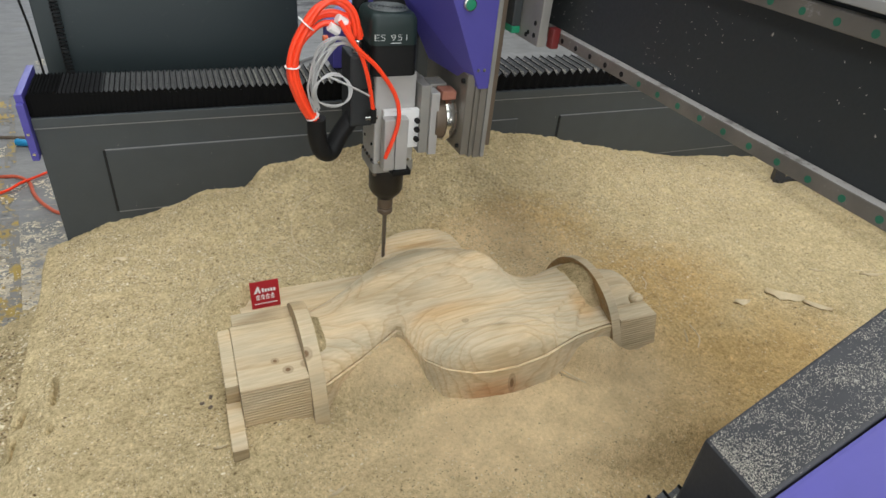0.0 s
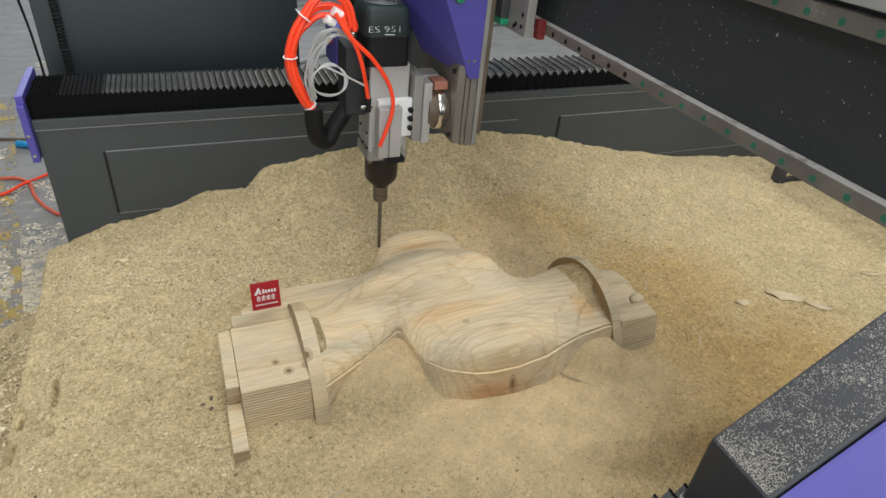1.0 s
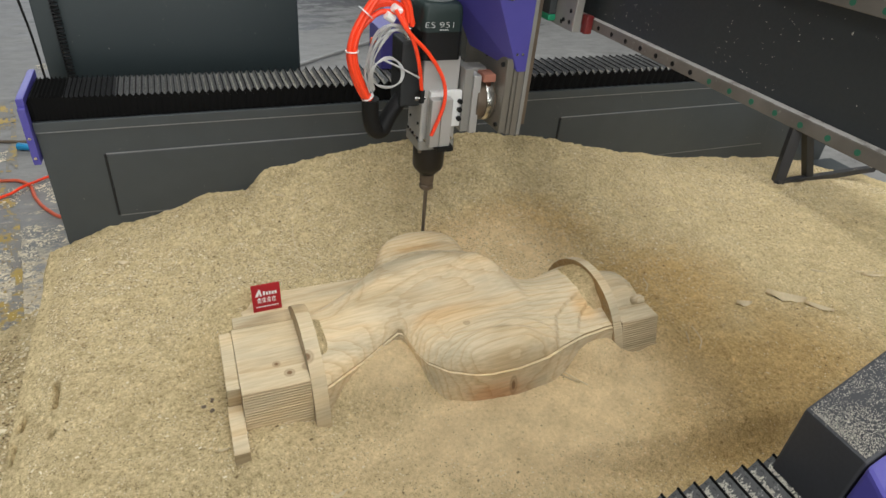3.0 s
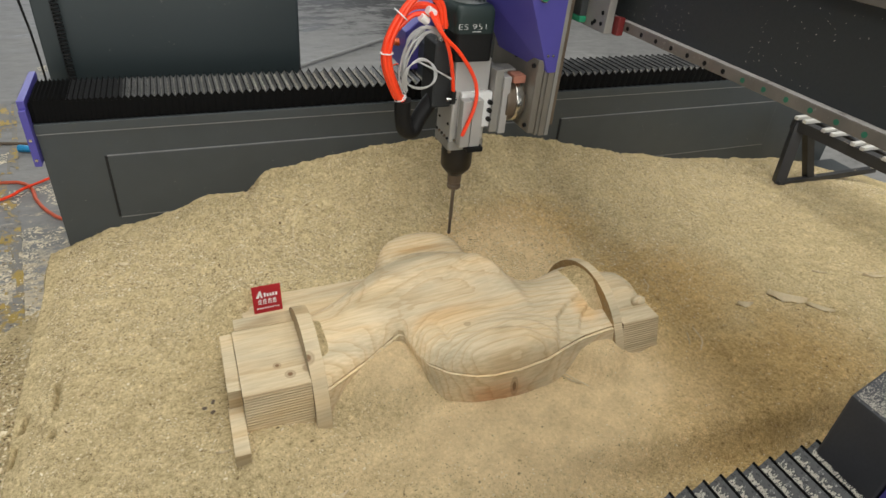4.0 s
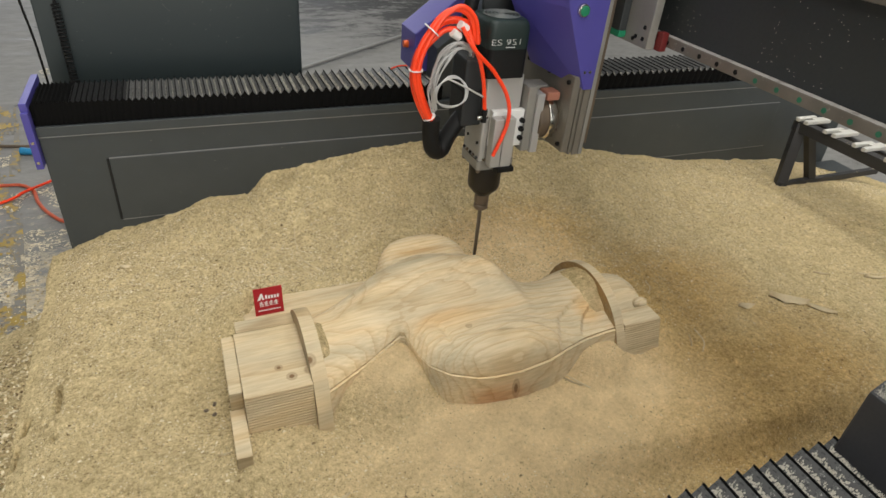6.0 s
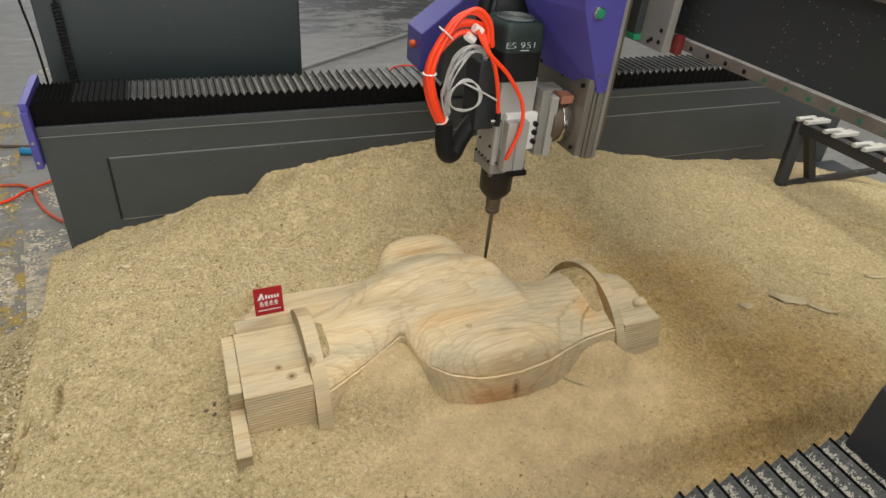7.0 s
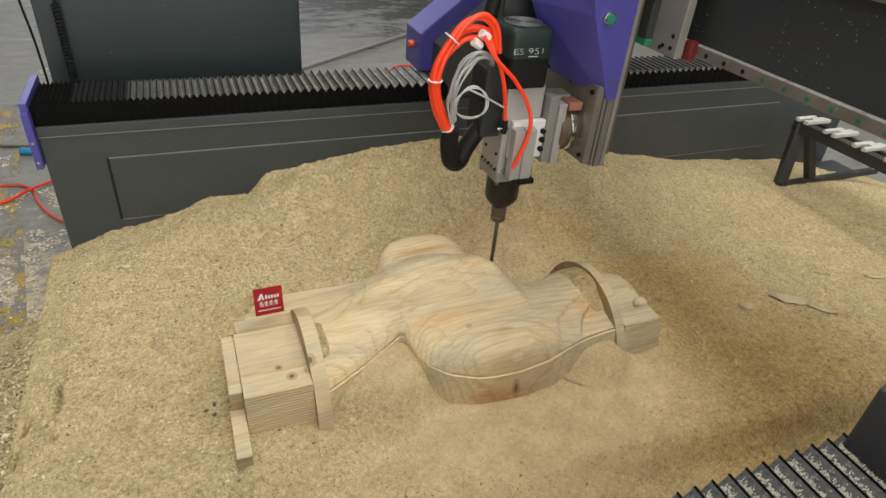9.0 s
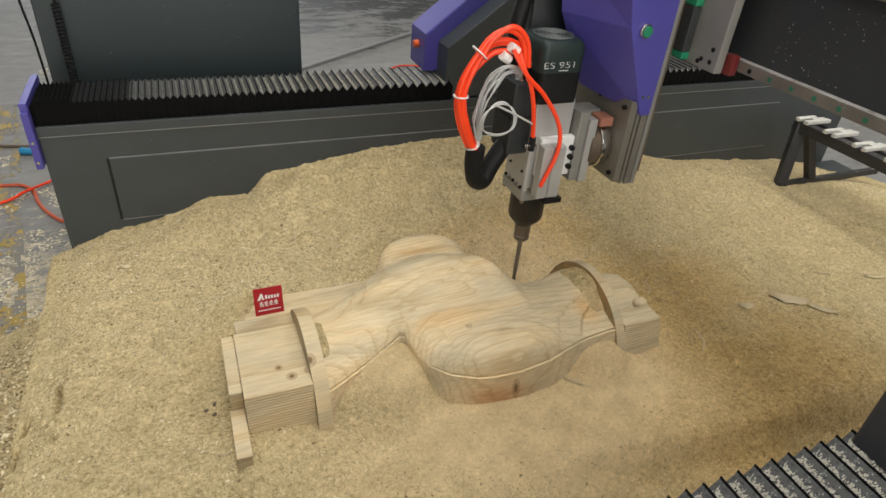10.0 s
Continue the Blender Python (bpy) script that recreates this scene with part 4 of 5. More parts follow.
    # swivel bracket
    part("bracket_plate", box(0.064, 0.092, -0.092, 0.060, 1.022, 1.225, 0.003), ALU2, h, "grey aluminium bracket plate")
    part("bracket_plate", box(0.0925, 0.118, -0.100, 0.060, 1.018, 1.205, 0.003), ALU, h, "")
    part("swivel_ring", cyl((0.110, -0.045, 1.116), (0.140, -0.045, 1.116), 0.066, seg=40, bevel=0.003), RUST, h, "brown stained swivel flange", True)
    part("swivel_ring", cyl((0.138, -0.045, 1.118), (0.163, -0.045, 1.118), 0.073, seg=40, bevel=0.003), CHROME, h, "polished steel swivel flange", True)
    part("swivel_ring", cyl((0.160, -0.045, 1.116), (0.178, -0.045, 1.116), 0.064, seg=40, bevel=0.003), RUST, h, "", True)
    for a in (200, 230, 260, 150, 120, 290):
        y, z = -0.045 + 0.066 * math.cos(radians(a)), 1.116 + 0.066 * math.sin(radians(a))
        part("bolt", cyl((0.163, y, z), (0.171, y, z), 0.006, seg=6), CHROME, h)
    part("sensor_block", box(0.122, 0.164, -0.105, -0.055, 1.185, 1.210, 0.003), mat("reddish_block", (0.36, 0.15, 0.10), 0.5), h, "reddish sensor block")
    part("sensor_block", box(0.106, 0.156, -0.050, 0.010, 1.178, 1.214, 0.003), ALU2, h)
    # vertical ram
    part("ram_plate", box(0.172, 0.1945, -0.152, 0.152, 1.034, 1.270, 0.003), RAM, h, "dull grey steel mounting plate")
    for y in (-0.13, -0.02, 0.11):
        part("bolt", cyl((0.172, y, 1.248), (0.165, y, 1.248), 0.007, seg=8), BLACK, h)
    part("bolt", cyl((0.172, -0.13, 1.055), (0.165, -0.13, 1.055), 0.007, seg=8), BLACK, h)
    bm = box(0.195, 0.236, -0.145, 0.145, 1.026, 2.1, 0.002)
    box(0.198, 0.206, -0.152, -0.146, 1.026, 2.1, 0.001, bm)
    box(0.214, 0.234, -0.151, -0.146, 1.022, 2.1, 0.001, bm)
    part("ram", bm, RAM, h, "grooved grey steel ram")
    part("ram_edge", box(0.2365, 0.250, -0.152, 0.150, 1.022, 2.1, 0.002), ALU2, h)
    part("ram_slide", box(0.2505, 0.272, -0.135, 0.135, 1.05, 2.1, 0.002), RUST, h, "brown stained slide plate")
    front = [(0.062, 2.1), (0.068, 1.62), (0.108, 1.46), (0.204, 1.232), (0.234, 1.232), (0.234, 2.1)]
    back = [(-0.005, 2.1), (0.000, 1.62), (0.022, 1.46), (0.125, 1.262), (0.140, 1.262), (0.140, 2.1)]
    part("ram_cover", prism(front, -0.157, 0.03, 0.002, back), PURPLE, h, "violet painted folded sheet cover")
    part("button_ring", cyl((0.150, -0.157, 1.456), (0.150, -0.166, 1.456), 0.019, 0.017, 24, 0.002), CHROME, h, "", True)
    part("push_button", cyl((0.150, -0.166, 1.456), (0.150, -0.170, 1.456), 0.0135, seg=24, bevel=0.001), GREEN, h, "green push button", True)
    for x in (0.196, 0.214):
        part("screw", cyl((x, -0.157, 1.285), (x, -0.160, 1.285), 0.0045, seg=10), CHROME, h)
    # carriage on the beam
    cp = part("carriage_plate", box(0.297, 0.322, -0.268, 0.268, 1.377, 2.1, 0.003), ALU2, h, "grey carriage plate with bolt holes")
    for y, z in ((-0.245, 1.40), (-0.215, 1.40), (-0.245, 1.43), (-0.205, 1.392)):
        part("bolt_hole", cyl((0.2975, y, z), (0.2955, y, z), 0.006, seg=10), BLACK, cp)
    for z in (1.385, 1.585):
        blk = part("slide_block", box(0.2725, 0.2965, -0.170, -0.105, z + 0.018, z + 0.13, 0.003), BEAM, h, "dark slide block")
        part("end_seal", box(0.2725, 0.2965, -0.172, -0.100, z, z + 0.018, 0.003), GREEN, blk, "green plastic end seal")
        part("end_seal", box(0.2725, 0.2965, -0.172, -0.100, z + 0.13, z + 0.148, 0.003), GREEN, blk, "green plastic end seal")
    part("rail_wiper", box(0.326, 0.348, -0.288, -0.262, 1.376, 1.426, 0.004), RED, h, "red rail wiper")
    return h


# ---- the carving ----
NEAR = [(0.20, 1.108), (0.246, 1.130), (0.354, 1.192), (0.455, 1.260), (0.474, 1.272), (0.486, 1.264), (0.491, 1.230), (0.496, 1.185), (0.513, 1.132), (0.557, 1.084), (0.624, 1.050), (0.672, 1.040), (0.754, 1.038), (0.852, 1.052),
        (0.923, 1.076), (1.00, 1.098), (1.093, 1.110), (1.14, 1.112)]
FAR = [(0.20, 1.40), (0.269, 1.417), (0.36, 1.475), (0.468, 1.565), (0.55, 1.605), (0.60, 1.628), (0.70, 1.634), (0.78, 1.622), (0.83, 1.598), (0.868, 1.565), (0.89, 1.520), (0.905, 1.440), (0.935, 1.385),
       (0.985, 1.385), (1.05, 1.410), (1.113, 1.428), (1.14, 1.43)]
LEDGE = 0.590
CELL = 0.004


def swelling():
    """Rounded rise of the figure over its outline: high in broad places, low in narrow ones."""
    xs, ys = np.arange(0.196, 1.146, CELL), np.arange(1.0, 1.68, CELL)
    yn, yf = (np.array([interp(tab, x) for x in xs])[:, None] for tab in (NEAR, FAR))
    inside = (ys[None, :] > yn) & (ys[None, :] < yf)
    u = np.zeros((len(xs), len(ys)))
    for _ in range(3600):
        g = np.pad(u, 1, mode="edge")
        u = np.where(inside, 0.25 * (g[:-2, 1:-1] + g[2:, 1:-1] + g[1:-1, :-2] + g[1:-1, 2:] + CELL * CELL), 0)
    h = 0.55 * np.sqrt(u)
    for _ in range(4):
        g = np.pad(h, 1, mode="edge")
        h = 0.2 * (h + g[:-2, 1:-1] + g[2:, 1:-1] + g[1:-1, :-2] + g[1:-1, 2:])
    return h


SWELL = swelling()


def figure_height(x, y):
    """Height of the carved surface, or None outside its outline."""
    yn, yf = interp(NEAR, x), interp(FAR, x)
    if y < yn or y > yf:
        return None
    fi, fj = (x - 0.196) / CELL, (y - 1.0) / CELL
    i, j = min(int(fi), SWELL.shape[0] - 2), min(int(fj), SWELL.shape[1] - 2)
    a, b = fi - i, fj - j
    z = (1 - a) * ((1 - b) * SWELL[i, j] + b * SWELL[i, j + 1]) + a * ((1 - b) * SWELL[i + 1, j] + b * SWELL[i + 1, j + 1])
    steep = math.hypot(1, (interp(NEAR, x + 0.006) - interp(NEAR, x - 0.006)) / 0.012)
    d = (y - yn) / steep
    near = 1 - math.exp(-d / 0.012)
    # long crest towards the far edge
    ridge = interp([(0.25, 1.30), (0.45, 1.43), (0.62, 1.505), (0.79, 1.455), (0.87, 1.34)], x)
    z += 0.036 * math.exp(-((y - ridge) / 0.085) ** 2) * smooth((x - 0.28) / 0.2) * smooth((0.905 - x) / 0.08) * smooth((yf - y) / 0.05)
    z += 0.024 * math.exp(-(((x - 0.785) / 0.075) ** 2 + ((y - 1.405) / 0.085) ** 2) ** 1.5)
    # full rounded form above the near rim, with two shallow terraces round it
    r = math.sqrt(((x - 0.715) / 0.150) ** 2 + ((y - 1.085) / 0.078) ** 2)
    z += (0.019 * smooth((1.0 - r) / 0.42) + 0.008 * smooth((1.32 - r) / 0.16) + 0.005 * smooth((1.62 - r) / 0.14)) * near
    z -= 0.009 * math.exp(-((y - 1.155 + 0.02 * math.sin(9 * x)) / 0.012) ** 2 - ((x - 0.735) / 0.085) ** 4)
    # small oval at the notch's foot
    r2 = math.hypot((x - 0.545) / 0.040, (y - 1.185) / 0.060)
    z += (0.006 * smooth((1.0 - r2) / 0.5) - 0.004 * math.exp(-((r2 - 1.1) / 0.16) ** 2)) * near
    # steps down towards the neck
    if y < 1.27:
        fade = smooth((1.27 - y) / 0.06) * near
        e1 = interp([(1.05, 0.885), (1.10, 0.902), (1.16, 0.930), (1.20, 0.985), (1.24, 1.06)], y)
        e2 = interp([(1.08, 0.985), (1.12, 0.992), (1.16, 1.020), (1.19, 1.06), (1.24, 1.12)], y)
        z -= (0.010 * smooth((x - e1) / 0.016) + 0.010 * smooth((x - e2) / 0.014)) * fade
    # flowing folds
    fold = math.sin(64 * (y - 0.42 * x) + 3 * noise.noise((x * 3, y * 3, 4))) * smooth((y - 1.22 - 0.1 * smooth((x - 0.4) / 0.2)) / 0.08) * smooth((0.90 - x) / 0.12)
    z += (0.0022 * fold + 0.0012 * noise.noise((x * 11, y * 30, 2)) + 0.0015 * noise.noise((x * 24, y * 24, 5))) * near
    return max(LEDGE, LEDGE + z)


def end_grained(bm):
    """Second material, shaded end grain, on the faces cut across the fibres."""
    bm.normal_update()
    for f in bm.faces:
        if abs(f.normal.x) > 0.8:
            f.material_index = 1
    return bm


def extruded(profile, x0, x1):
    """A (y, z) outline drawn along x."""
    bm = bmesh.new()
    a = [bm.verts.new((x0, y, z)) for y, z in profile]
    b = [bm.verts.new((x1, y, z)) for y, z in profile]
    bm.faces.new(a[::-1])
    bm.faces.new(b)
    for i in range(len(a)):
        j = (i + 1) % len(a)
        bm.faces.new((a[i], a[j], b[j], b[i]))
    bmesh.ops.recalc_face_normals(bm, faces=bm.faces[:])
    return bm


def stepped_block(x0, x1, y0, y1, top, sag=0.0):
    """A block whose sides keep the ledges of the roughing passes."""
    side, z, k = [], 0.42, 0
    while z < top - 0.006:
        o = -0.30 * (top - z - 0.0070) if sag else 0.0
        if sag:                                  # ledges left one below the other
            side += [(o, z), (o - 0.0004 + 0.0004 * (k % 3), z + 0.0062), (o + 0.0015, z + 0.0069)]
        else:
            side += [(0.0, z), (0.0, z + 0.0040), (0.0040, z + 0.0046), (0.0040, z + 0.0066)]
        z += 0.0070
        k += 1
    side += [(0.0, top - 0.003), (0.003, top)]
    return end_grained(extruded([(y0 + o, h) for o, h in side] + [(y1 - o, h) for o, h in reversed(side)], x0, x1))


def half_disc(x0, x1, r, cy=1.28, cz=0.468, steps=False):
    """A round-topped slab standing across the work, its near shoulder ridged by the cutter."""
    prof = []
    if steps:
        for k in range(46):
            z = cz + 0.0030 * k
            rr = r - (0.0028 if k % 2 else 0.0)
            prof.append((cy - math.sqrt(rr * rr - (z - cz) ** 2), z))
        first = math.asin((prof[-1][1] - cz) / r)
    else:
        first = 0.0
    for k in range(65):
        a = first + 0.02 + (math.pi - first - 0.02) * k / 64
        prof.append((cy - r * math.cos(a), cz + r * math.sin(a)))
    bm = extruded(prof + [(cy + r, 0.40), (cy - r, 0.40)], x0, x1)
    rim = [e for e in bm.edges if abs(e.verts[0].co.x - e.verts[1].co.x) < 1e-6]
    bmesh.ops.bevel(bm, geom=rim, offset=0.0008, segments=1, affect="EDGES")
    return end_grained(bm)


def carved_figure():
    verts, faces, rows = [], [], []
    nu = 110
    xs = sorted([0.20 + 0.94 * i / 280 for i in range(281)] + [0.4655 + 0.07 * i / 60 for i in range(60)])
    for x in xs:
        yn, yf = interp(NEAR, x), interp(FAR, x)
        bulge = smooth((x - 0.54) / 0.06) * smooth((0.90 - x) / 0.06)
        row = []
        for k in range(30):                      # ledges of the roughing passes, stepping out towards the foot
            z = 0.425 + 0.0055 * k
            wave = 0.0008 * noise.noise((x * 30, z * 50, 0))
            out, nxt = 0.22 * (LEDGE - z - 0.0055), 0.22 * (LEDGE - z - 0.0110)
            row.append((x, yn - 0.010 - out + wave, z))
            row.append((x, yn - 0.010 - out - (nxt - out) * bulge + wave, z + 0.0048))
        row += [(x, yn - 0.010, LEDGE - 0.001), (x, yn - 0.009, LEDGE + 0.003), (x, yn - 0.002, LEDGE + 0.003), (x, yn, LEDGE)]
        for u in range(nu + 1):
            y = yn + (yf - yn) * (0.5 + 0.4999 * math.sin((u / nu - 0.5) * math.pi))
            row.append((x, y, figure_height(x, y)))
        row += [(x, yf + 0.006, LEDGE - 0.002), (x, yf + 0.008, 0.42)]
        rows.append(row)
    w = len(rows[0])
    for row in rows:
        verts.extend(row)
    for i in range(len(rows) - 1):
        for k in range(w - 1):
            a = i * w + k
            faces.append((a, a + w, a + w + 1, a + 1))
    me = bpy.data.meshes.new("figure")
    me.from_pydata(verts, [], faces)
    bm = bmesh.new()
    bm.from_mesh(me)
    bpy.data.meshes.remove(me)
    for i, f in enumerate(bm.faces):
        f.smooth = i % (w - 1) > 63
    return bm


def rear_lobe():
    """Low rounded mass behind the crest, not yet cut free."""
    verts, faces, n, m = [], [], 64, 40
    for j in range(m + 1):
        for i in range(n + 1):
            u, v = 2 * i / n - 1, j / m
            x = 0.682 + 0.182 * u
            edge = 1.785 - 0.13 * abs(u) ** 2.6 - 0.02 * max(0, -u)
            y = 1.56 + (edge - 1.56) * v
            z = 0.42 + 0.203 * max(0.0, 1 - abs(u) ** 6) ** 0.4 * max(0.0, 1 - v ** 12) ** 0.5
            z -= 0.012 * math.exp(-((v - 0.42 - 0.1 * u) / 0.10) ** 2) * (1 - abs(u))
            verts.append((x, y, z + 0.0022 * noise.noise((x * 20, y * 26, 6))))
    for j in range(m):
        for i in range(n):
            a = j * (n + 1) + i
            faces.append((a, a + 1, a + n + 2, a + n + 1))
    me = bpy.data.meshes.new("lobe")
    me.from_pydata(verts, [], faces)
    bm = bmesh.new()
    bm.from_mesh(me)
    bpy.data.meshes.remove(me)
    for f in bm.faces:
        f.smooth = True
    return bm


def round_end():
    """Half-round stub whose outer end is domed."""
    verts, faces, rows = [], [], 0
    for x, r in ((1.150, 0.158), (1.235, 0.158), (1.262, 0.156), (1.280, 0.151), (1.294, 0.142), (1.303, 0.131), (1.309, 0.116), (1.312, 0.09), (1.313, 0.01)):
        rows += 1
        for k in range(49):
            a = -0.25 + (math.pi + 0.5) * k / 48
            rr = r + 0.0022 * noise.noise((x * 22, 3 * math.cos(a), 3 * math.sin(a)))
            verts.append((x, 1.28 - rr * math.cos(a), 0.468 + rr * math.sin(a)))
    for i in range(rows - 1):
        for k in range(48):
            a = i * 49 + k
            faces.append((a, a + 1, a + 50, a + 49))
    me = bpy.data.meshes.new("stub")
    me.from_pydata(verts, [], faces)
    bm = bmesh.new()
    bm.from_mesh(me)
    bpy.data.meshes.remove(me)
    bmesh.ops.recalc_face_normals(bm, faces=bm.faces[:])
    return bm


def carving():
    c = thing("wooden_carving", pose(0, 0, 0), "half-carved pale pine figure with end blocks and round flanges", "carving")
    wood, plank = (WOOD, SHADED_END_GRAIN), (PLANK, SHADED_END_GRAIN)
    part("carved_figure", carved_figure(), wood, c)
    part("rear_lobe", rear_lobe(), wood, c)
    part("end_block", stepped_block(0.022, 0.1905, 1.120, 1.372, 0.630, 1), plank, c, "pale pine block with ridged sides and two knots")
    part("end_step", stepped_block(0.030, 0.1905, 1.3725, 1.445, 0.612), plank, c)
    part("flange", half_disc(0.191, 0.230, 0.222), plank, c)
    part("flange", half_disc(1.118, 1.1495, 0.220, steps=True), plank, c, "round pine flange with brown end grain and painted shade")
    part("end_block", stepped_block(1.150, 1.286, 1.100, 1.170, 0.604, 1), plank, c, "small pine block with ridged sides")
    part("round_end", round_end(), plank, c, "", True)
    knob = bmesh.new()
    bmesh.ops.create_uvsphere(knob, u_segments=20, v_segments=12, radius=1, matrix=pose(1.272, 1.190, 0.598) @ Matrix.Diagonal((0.026, 0.022, 0.020, 1)))
    part("knob", knob, wood, c, "", True)


def caught_dust(x0, x1, y0, y1, rise, name_label):
    """A small drift of fine dust in the hollow beside a flange."""
    verts, faces, n = [], [], 24
    for j in range(n + 1):
        for i in range(n + 1):
            x, y = x0 + (x1 - x0) * i / n, y0 + (y1 - y0) * j / n
            v = 1 - (2 * j / n - 1) ** 2
            u = i / n if rise > 0 else 1 - i / n
            base = figure_height(x, y) or LEDGE
            verts.append((x, y, base - 0.004 + abs(rise) * smooth(u) * v ** 0.7 + 0.003 * noise.noise((x * 60, y * 60, 0))))
    for j in range(n):
        for i in range(n):
            a = j * (n + 1) + i
            faces.append((a, a + 1, a + n + 2, a + n + 1))
    me = bpy.data.meshes.new("sawdust_drift")
    me.from_pydata(verts, [], faces)
    for p in me.polygons:
        p.use_smooth = True
    me.materials.append(SAW)
    tagged(new("sawdust_drift", me), name_label, "sawdust", kind="stuff")


def stock_and_card():
    b = thing("wooden_batten", pose(0, 0, 0), "rough pine batten at the end of the carving", "batten")
    part("board", box(-0.012, 0.0214, 1.155, 1.372, 0.40, 0.622, 0.003), BATTEN, b)
    part("board", box(-0.016, 0.0212, 1.00, 1.154, 0.40, 0.566, 0.003), BATTEN, b)
    s = part("wooden_stock", box(0.06, 0.56, 1.446, 1.585, 0.40, 0.572, 0.004), BATTEN)
    tagged(s, "rough grey-white pine stock behind the carving", "timber")
    c = thing("sign_card", pose(0.138, 1.500, 0.573, -12, 0, 2), "small red card with white print standing on the timber", "card")
    part("card", box(-0.042, 0.042, -0.0012, 0.0012, 0.0, 0.088, 0.0008), CARD, c)
    part("emblem", prism([(-0.033, 0.050), (-0.021, 0.072), (-0.017, 0.072), (-0.012, 0.050), (-0.018, 0.050), (-0.020, 0.060), (-0.024, 0.050)], -0.0022, -0.0014), WHITE, c, "white emblem shape")
    bars = [(-0.009 + 0.0085 * k, -0.003 + 0.0085 * k, 0.052, 0.062 + 0.003 * (k == 0)) for k in range(5)]
    for k in range(4):                           # four square marks, each of crossing strokes
        x = -0.027 + 0.0142 * k
        bars += [(x, x + 0.011, 0.040, 0.0422), (x + 0.0045, x + 0.0068, 0.028, 0.0455), (x + 0.0005, x + 0.0025, 0.028, 0.0395), (x + 0.0072, x + 0.0108, 0.0285, 0.0308), (x + 0.0072, x + 0.011, 0.0345, 0.0365)]
    bars += [(-0.033 + 0.0075 * k, -0.0272 + 0.0075 * k, 0.0135, 0.0172) for k in range(9)]
    for x0, x1, z0, z1 in bars:
        part("print_bar", box(x0, x1, -0.0022, -0.0014, z0, z1, 0), WHITE, c)



# ---- behind and beside ----
def cabinet():
    c = thing("electrical_cabinet", pose(0, 0, 0), "tall blue-grey steel electrical cabinet behind the machine", "cabinet")
    part("cabinet_body", box(-0.482, 0.495, 2.75, 3.25, 0.0, 2.3, 0.006), CABINET, c)
    part("cabinet_door", box(-0.40, 0.489, 2.742, 2.7495, 0.06, 2.26, 0.003), CABINET, c)
    bm = bmesh.new()
    tube([(-0.40 + 0.012 * math.cos(a), 2.715 + 0.012 * math.sin(a), 1.20 - 0.0021 * a) for a in np.linspace(0, 2 * math.pi * 26, 26 * 10)], 0.004, 5, 1, False, bm)
    flecks(c, (-0.38, 2.7412, 1.0), (0.85, 0, 0), (0, 0, 0.8), 260, 5, (0.0006, 0.0018))
    part("spiral_cable", bm, BLACK, c, "black spiral cable")
    part("cable", tube([(-0.40, 2.715, 1.20), (-0.405, 2.72, 1.26), (-0.43, 2.73, 1.40), (-0.43, 2.74, 2.0)], 0.006, 8), BLACK, c)
    part("cable", tube([(-0.50, 2.80, 0.5), (-0.51, 2.80, 1.0), (-0.532, 2.80, 1.3), (-0.575, 2.80, 2.2)], 0.0045, 8), BLACK, c)


def floor_things():
    p = part("floor_conduit", tube([(0.2, 4.85, 0.03), (0.987, 5.486, 0.03), (2.467, 6.60, 0.03), (3.6, 7.4, 0.03)], 0.017, 10, 4), PIPE, None, "", True)
    tagged(p, "light grey conduit pipe lying on the floor", "pipe")
    hose = lambda name, pts, r, m, label: tagged(part(name, tube(pts, r, 8), m, None, "", True), label, "hose")
    hose("air_hose", [(-2.2, 3.80, 0.012), (-1.45, 3.74, 0.012), (-1.02, 3.712, 0.012), (-0.925, 3.685, 0.012), (-0.865, 3.60, 0.014), (-0.835, 3.49, 0.012), (-0.80, 3.40, 0.012), (-0.745, 3.30, 0.012), (-0.66, 3.21, 0.012), (-0.40, 3.10, 0.012)], 0.0095, DUSTYHOSE, "dusty orange air hose lying on the floor")
    hose("air_hose", [(-2.0, 3.0, 0.014), (-1.30, 3.34, 0.014), (-0.989, 3.501, 0.018), (-0.895, 3.575, 0.032), (-0.797, 3.691, 0.020), (-0.55, 3.95, 0.014)], 0.008, ORANGE, "orange air hose lying on the floor")
    hose("floor_cable", [(-2.6, 4.55, 0.012), (-1.4, 4.33, 0.012), (-0.9, 4.22, 0.012), (-0.3, 4.1, 0.012)], 0.010, RUST, "brown cable lying on the floor")
    hose("air_hose", [(1.66, 5.05, 0.012), (1.69, 5.22, 0.012), (1.80, 5.42, 0.012), (1.95, 5.50, 0.012), (2.15, 5.42, 0.012), (2.35, 5.20, 0.012)], 0.007, ORANGE, "orange air hose curling on the floor")
    tagged(part("hose_coupling", cyl((-0.995, 4.15, 0.022), (-0.89, 4.11, 0.022), 0.024, 0.018, 14, 0.003), CYAN, None, "", True), "bright blue hose coupling on the floor", "coupling")
    bm = bmesh.new()
    place = lambda k, y: (-1.085 + 0.0145 * k + 0.145 * (3.9 - y) + 0.006 * noise.noise((k * 5, y * 19, 1)), y, 0.004)
    for y in np.arange(2.2, 5.0, 0.02):          # only the patches that have not worn away
        for k in range(8):
            if noise.noise((k * 0.22, y * 3.1, 2)) + 0.6 * noise.noise((k * 0.9, y * 22, 5)) > -0.04:
                bm.faces.new([bm.verts.new(place(a, b)) for a, b in ((k, y), (k + 1, y), (k + 1, y + 0.02), (k, y + 0.02))])
    tagged(part("floor_marking", bm, YELLOW), "worn yellow painted line on the concrete floor", "floor marking", kind="structure")


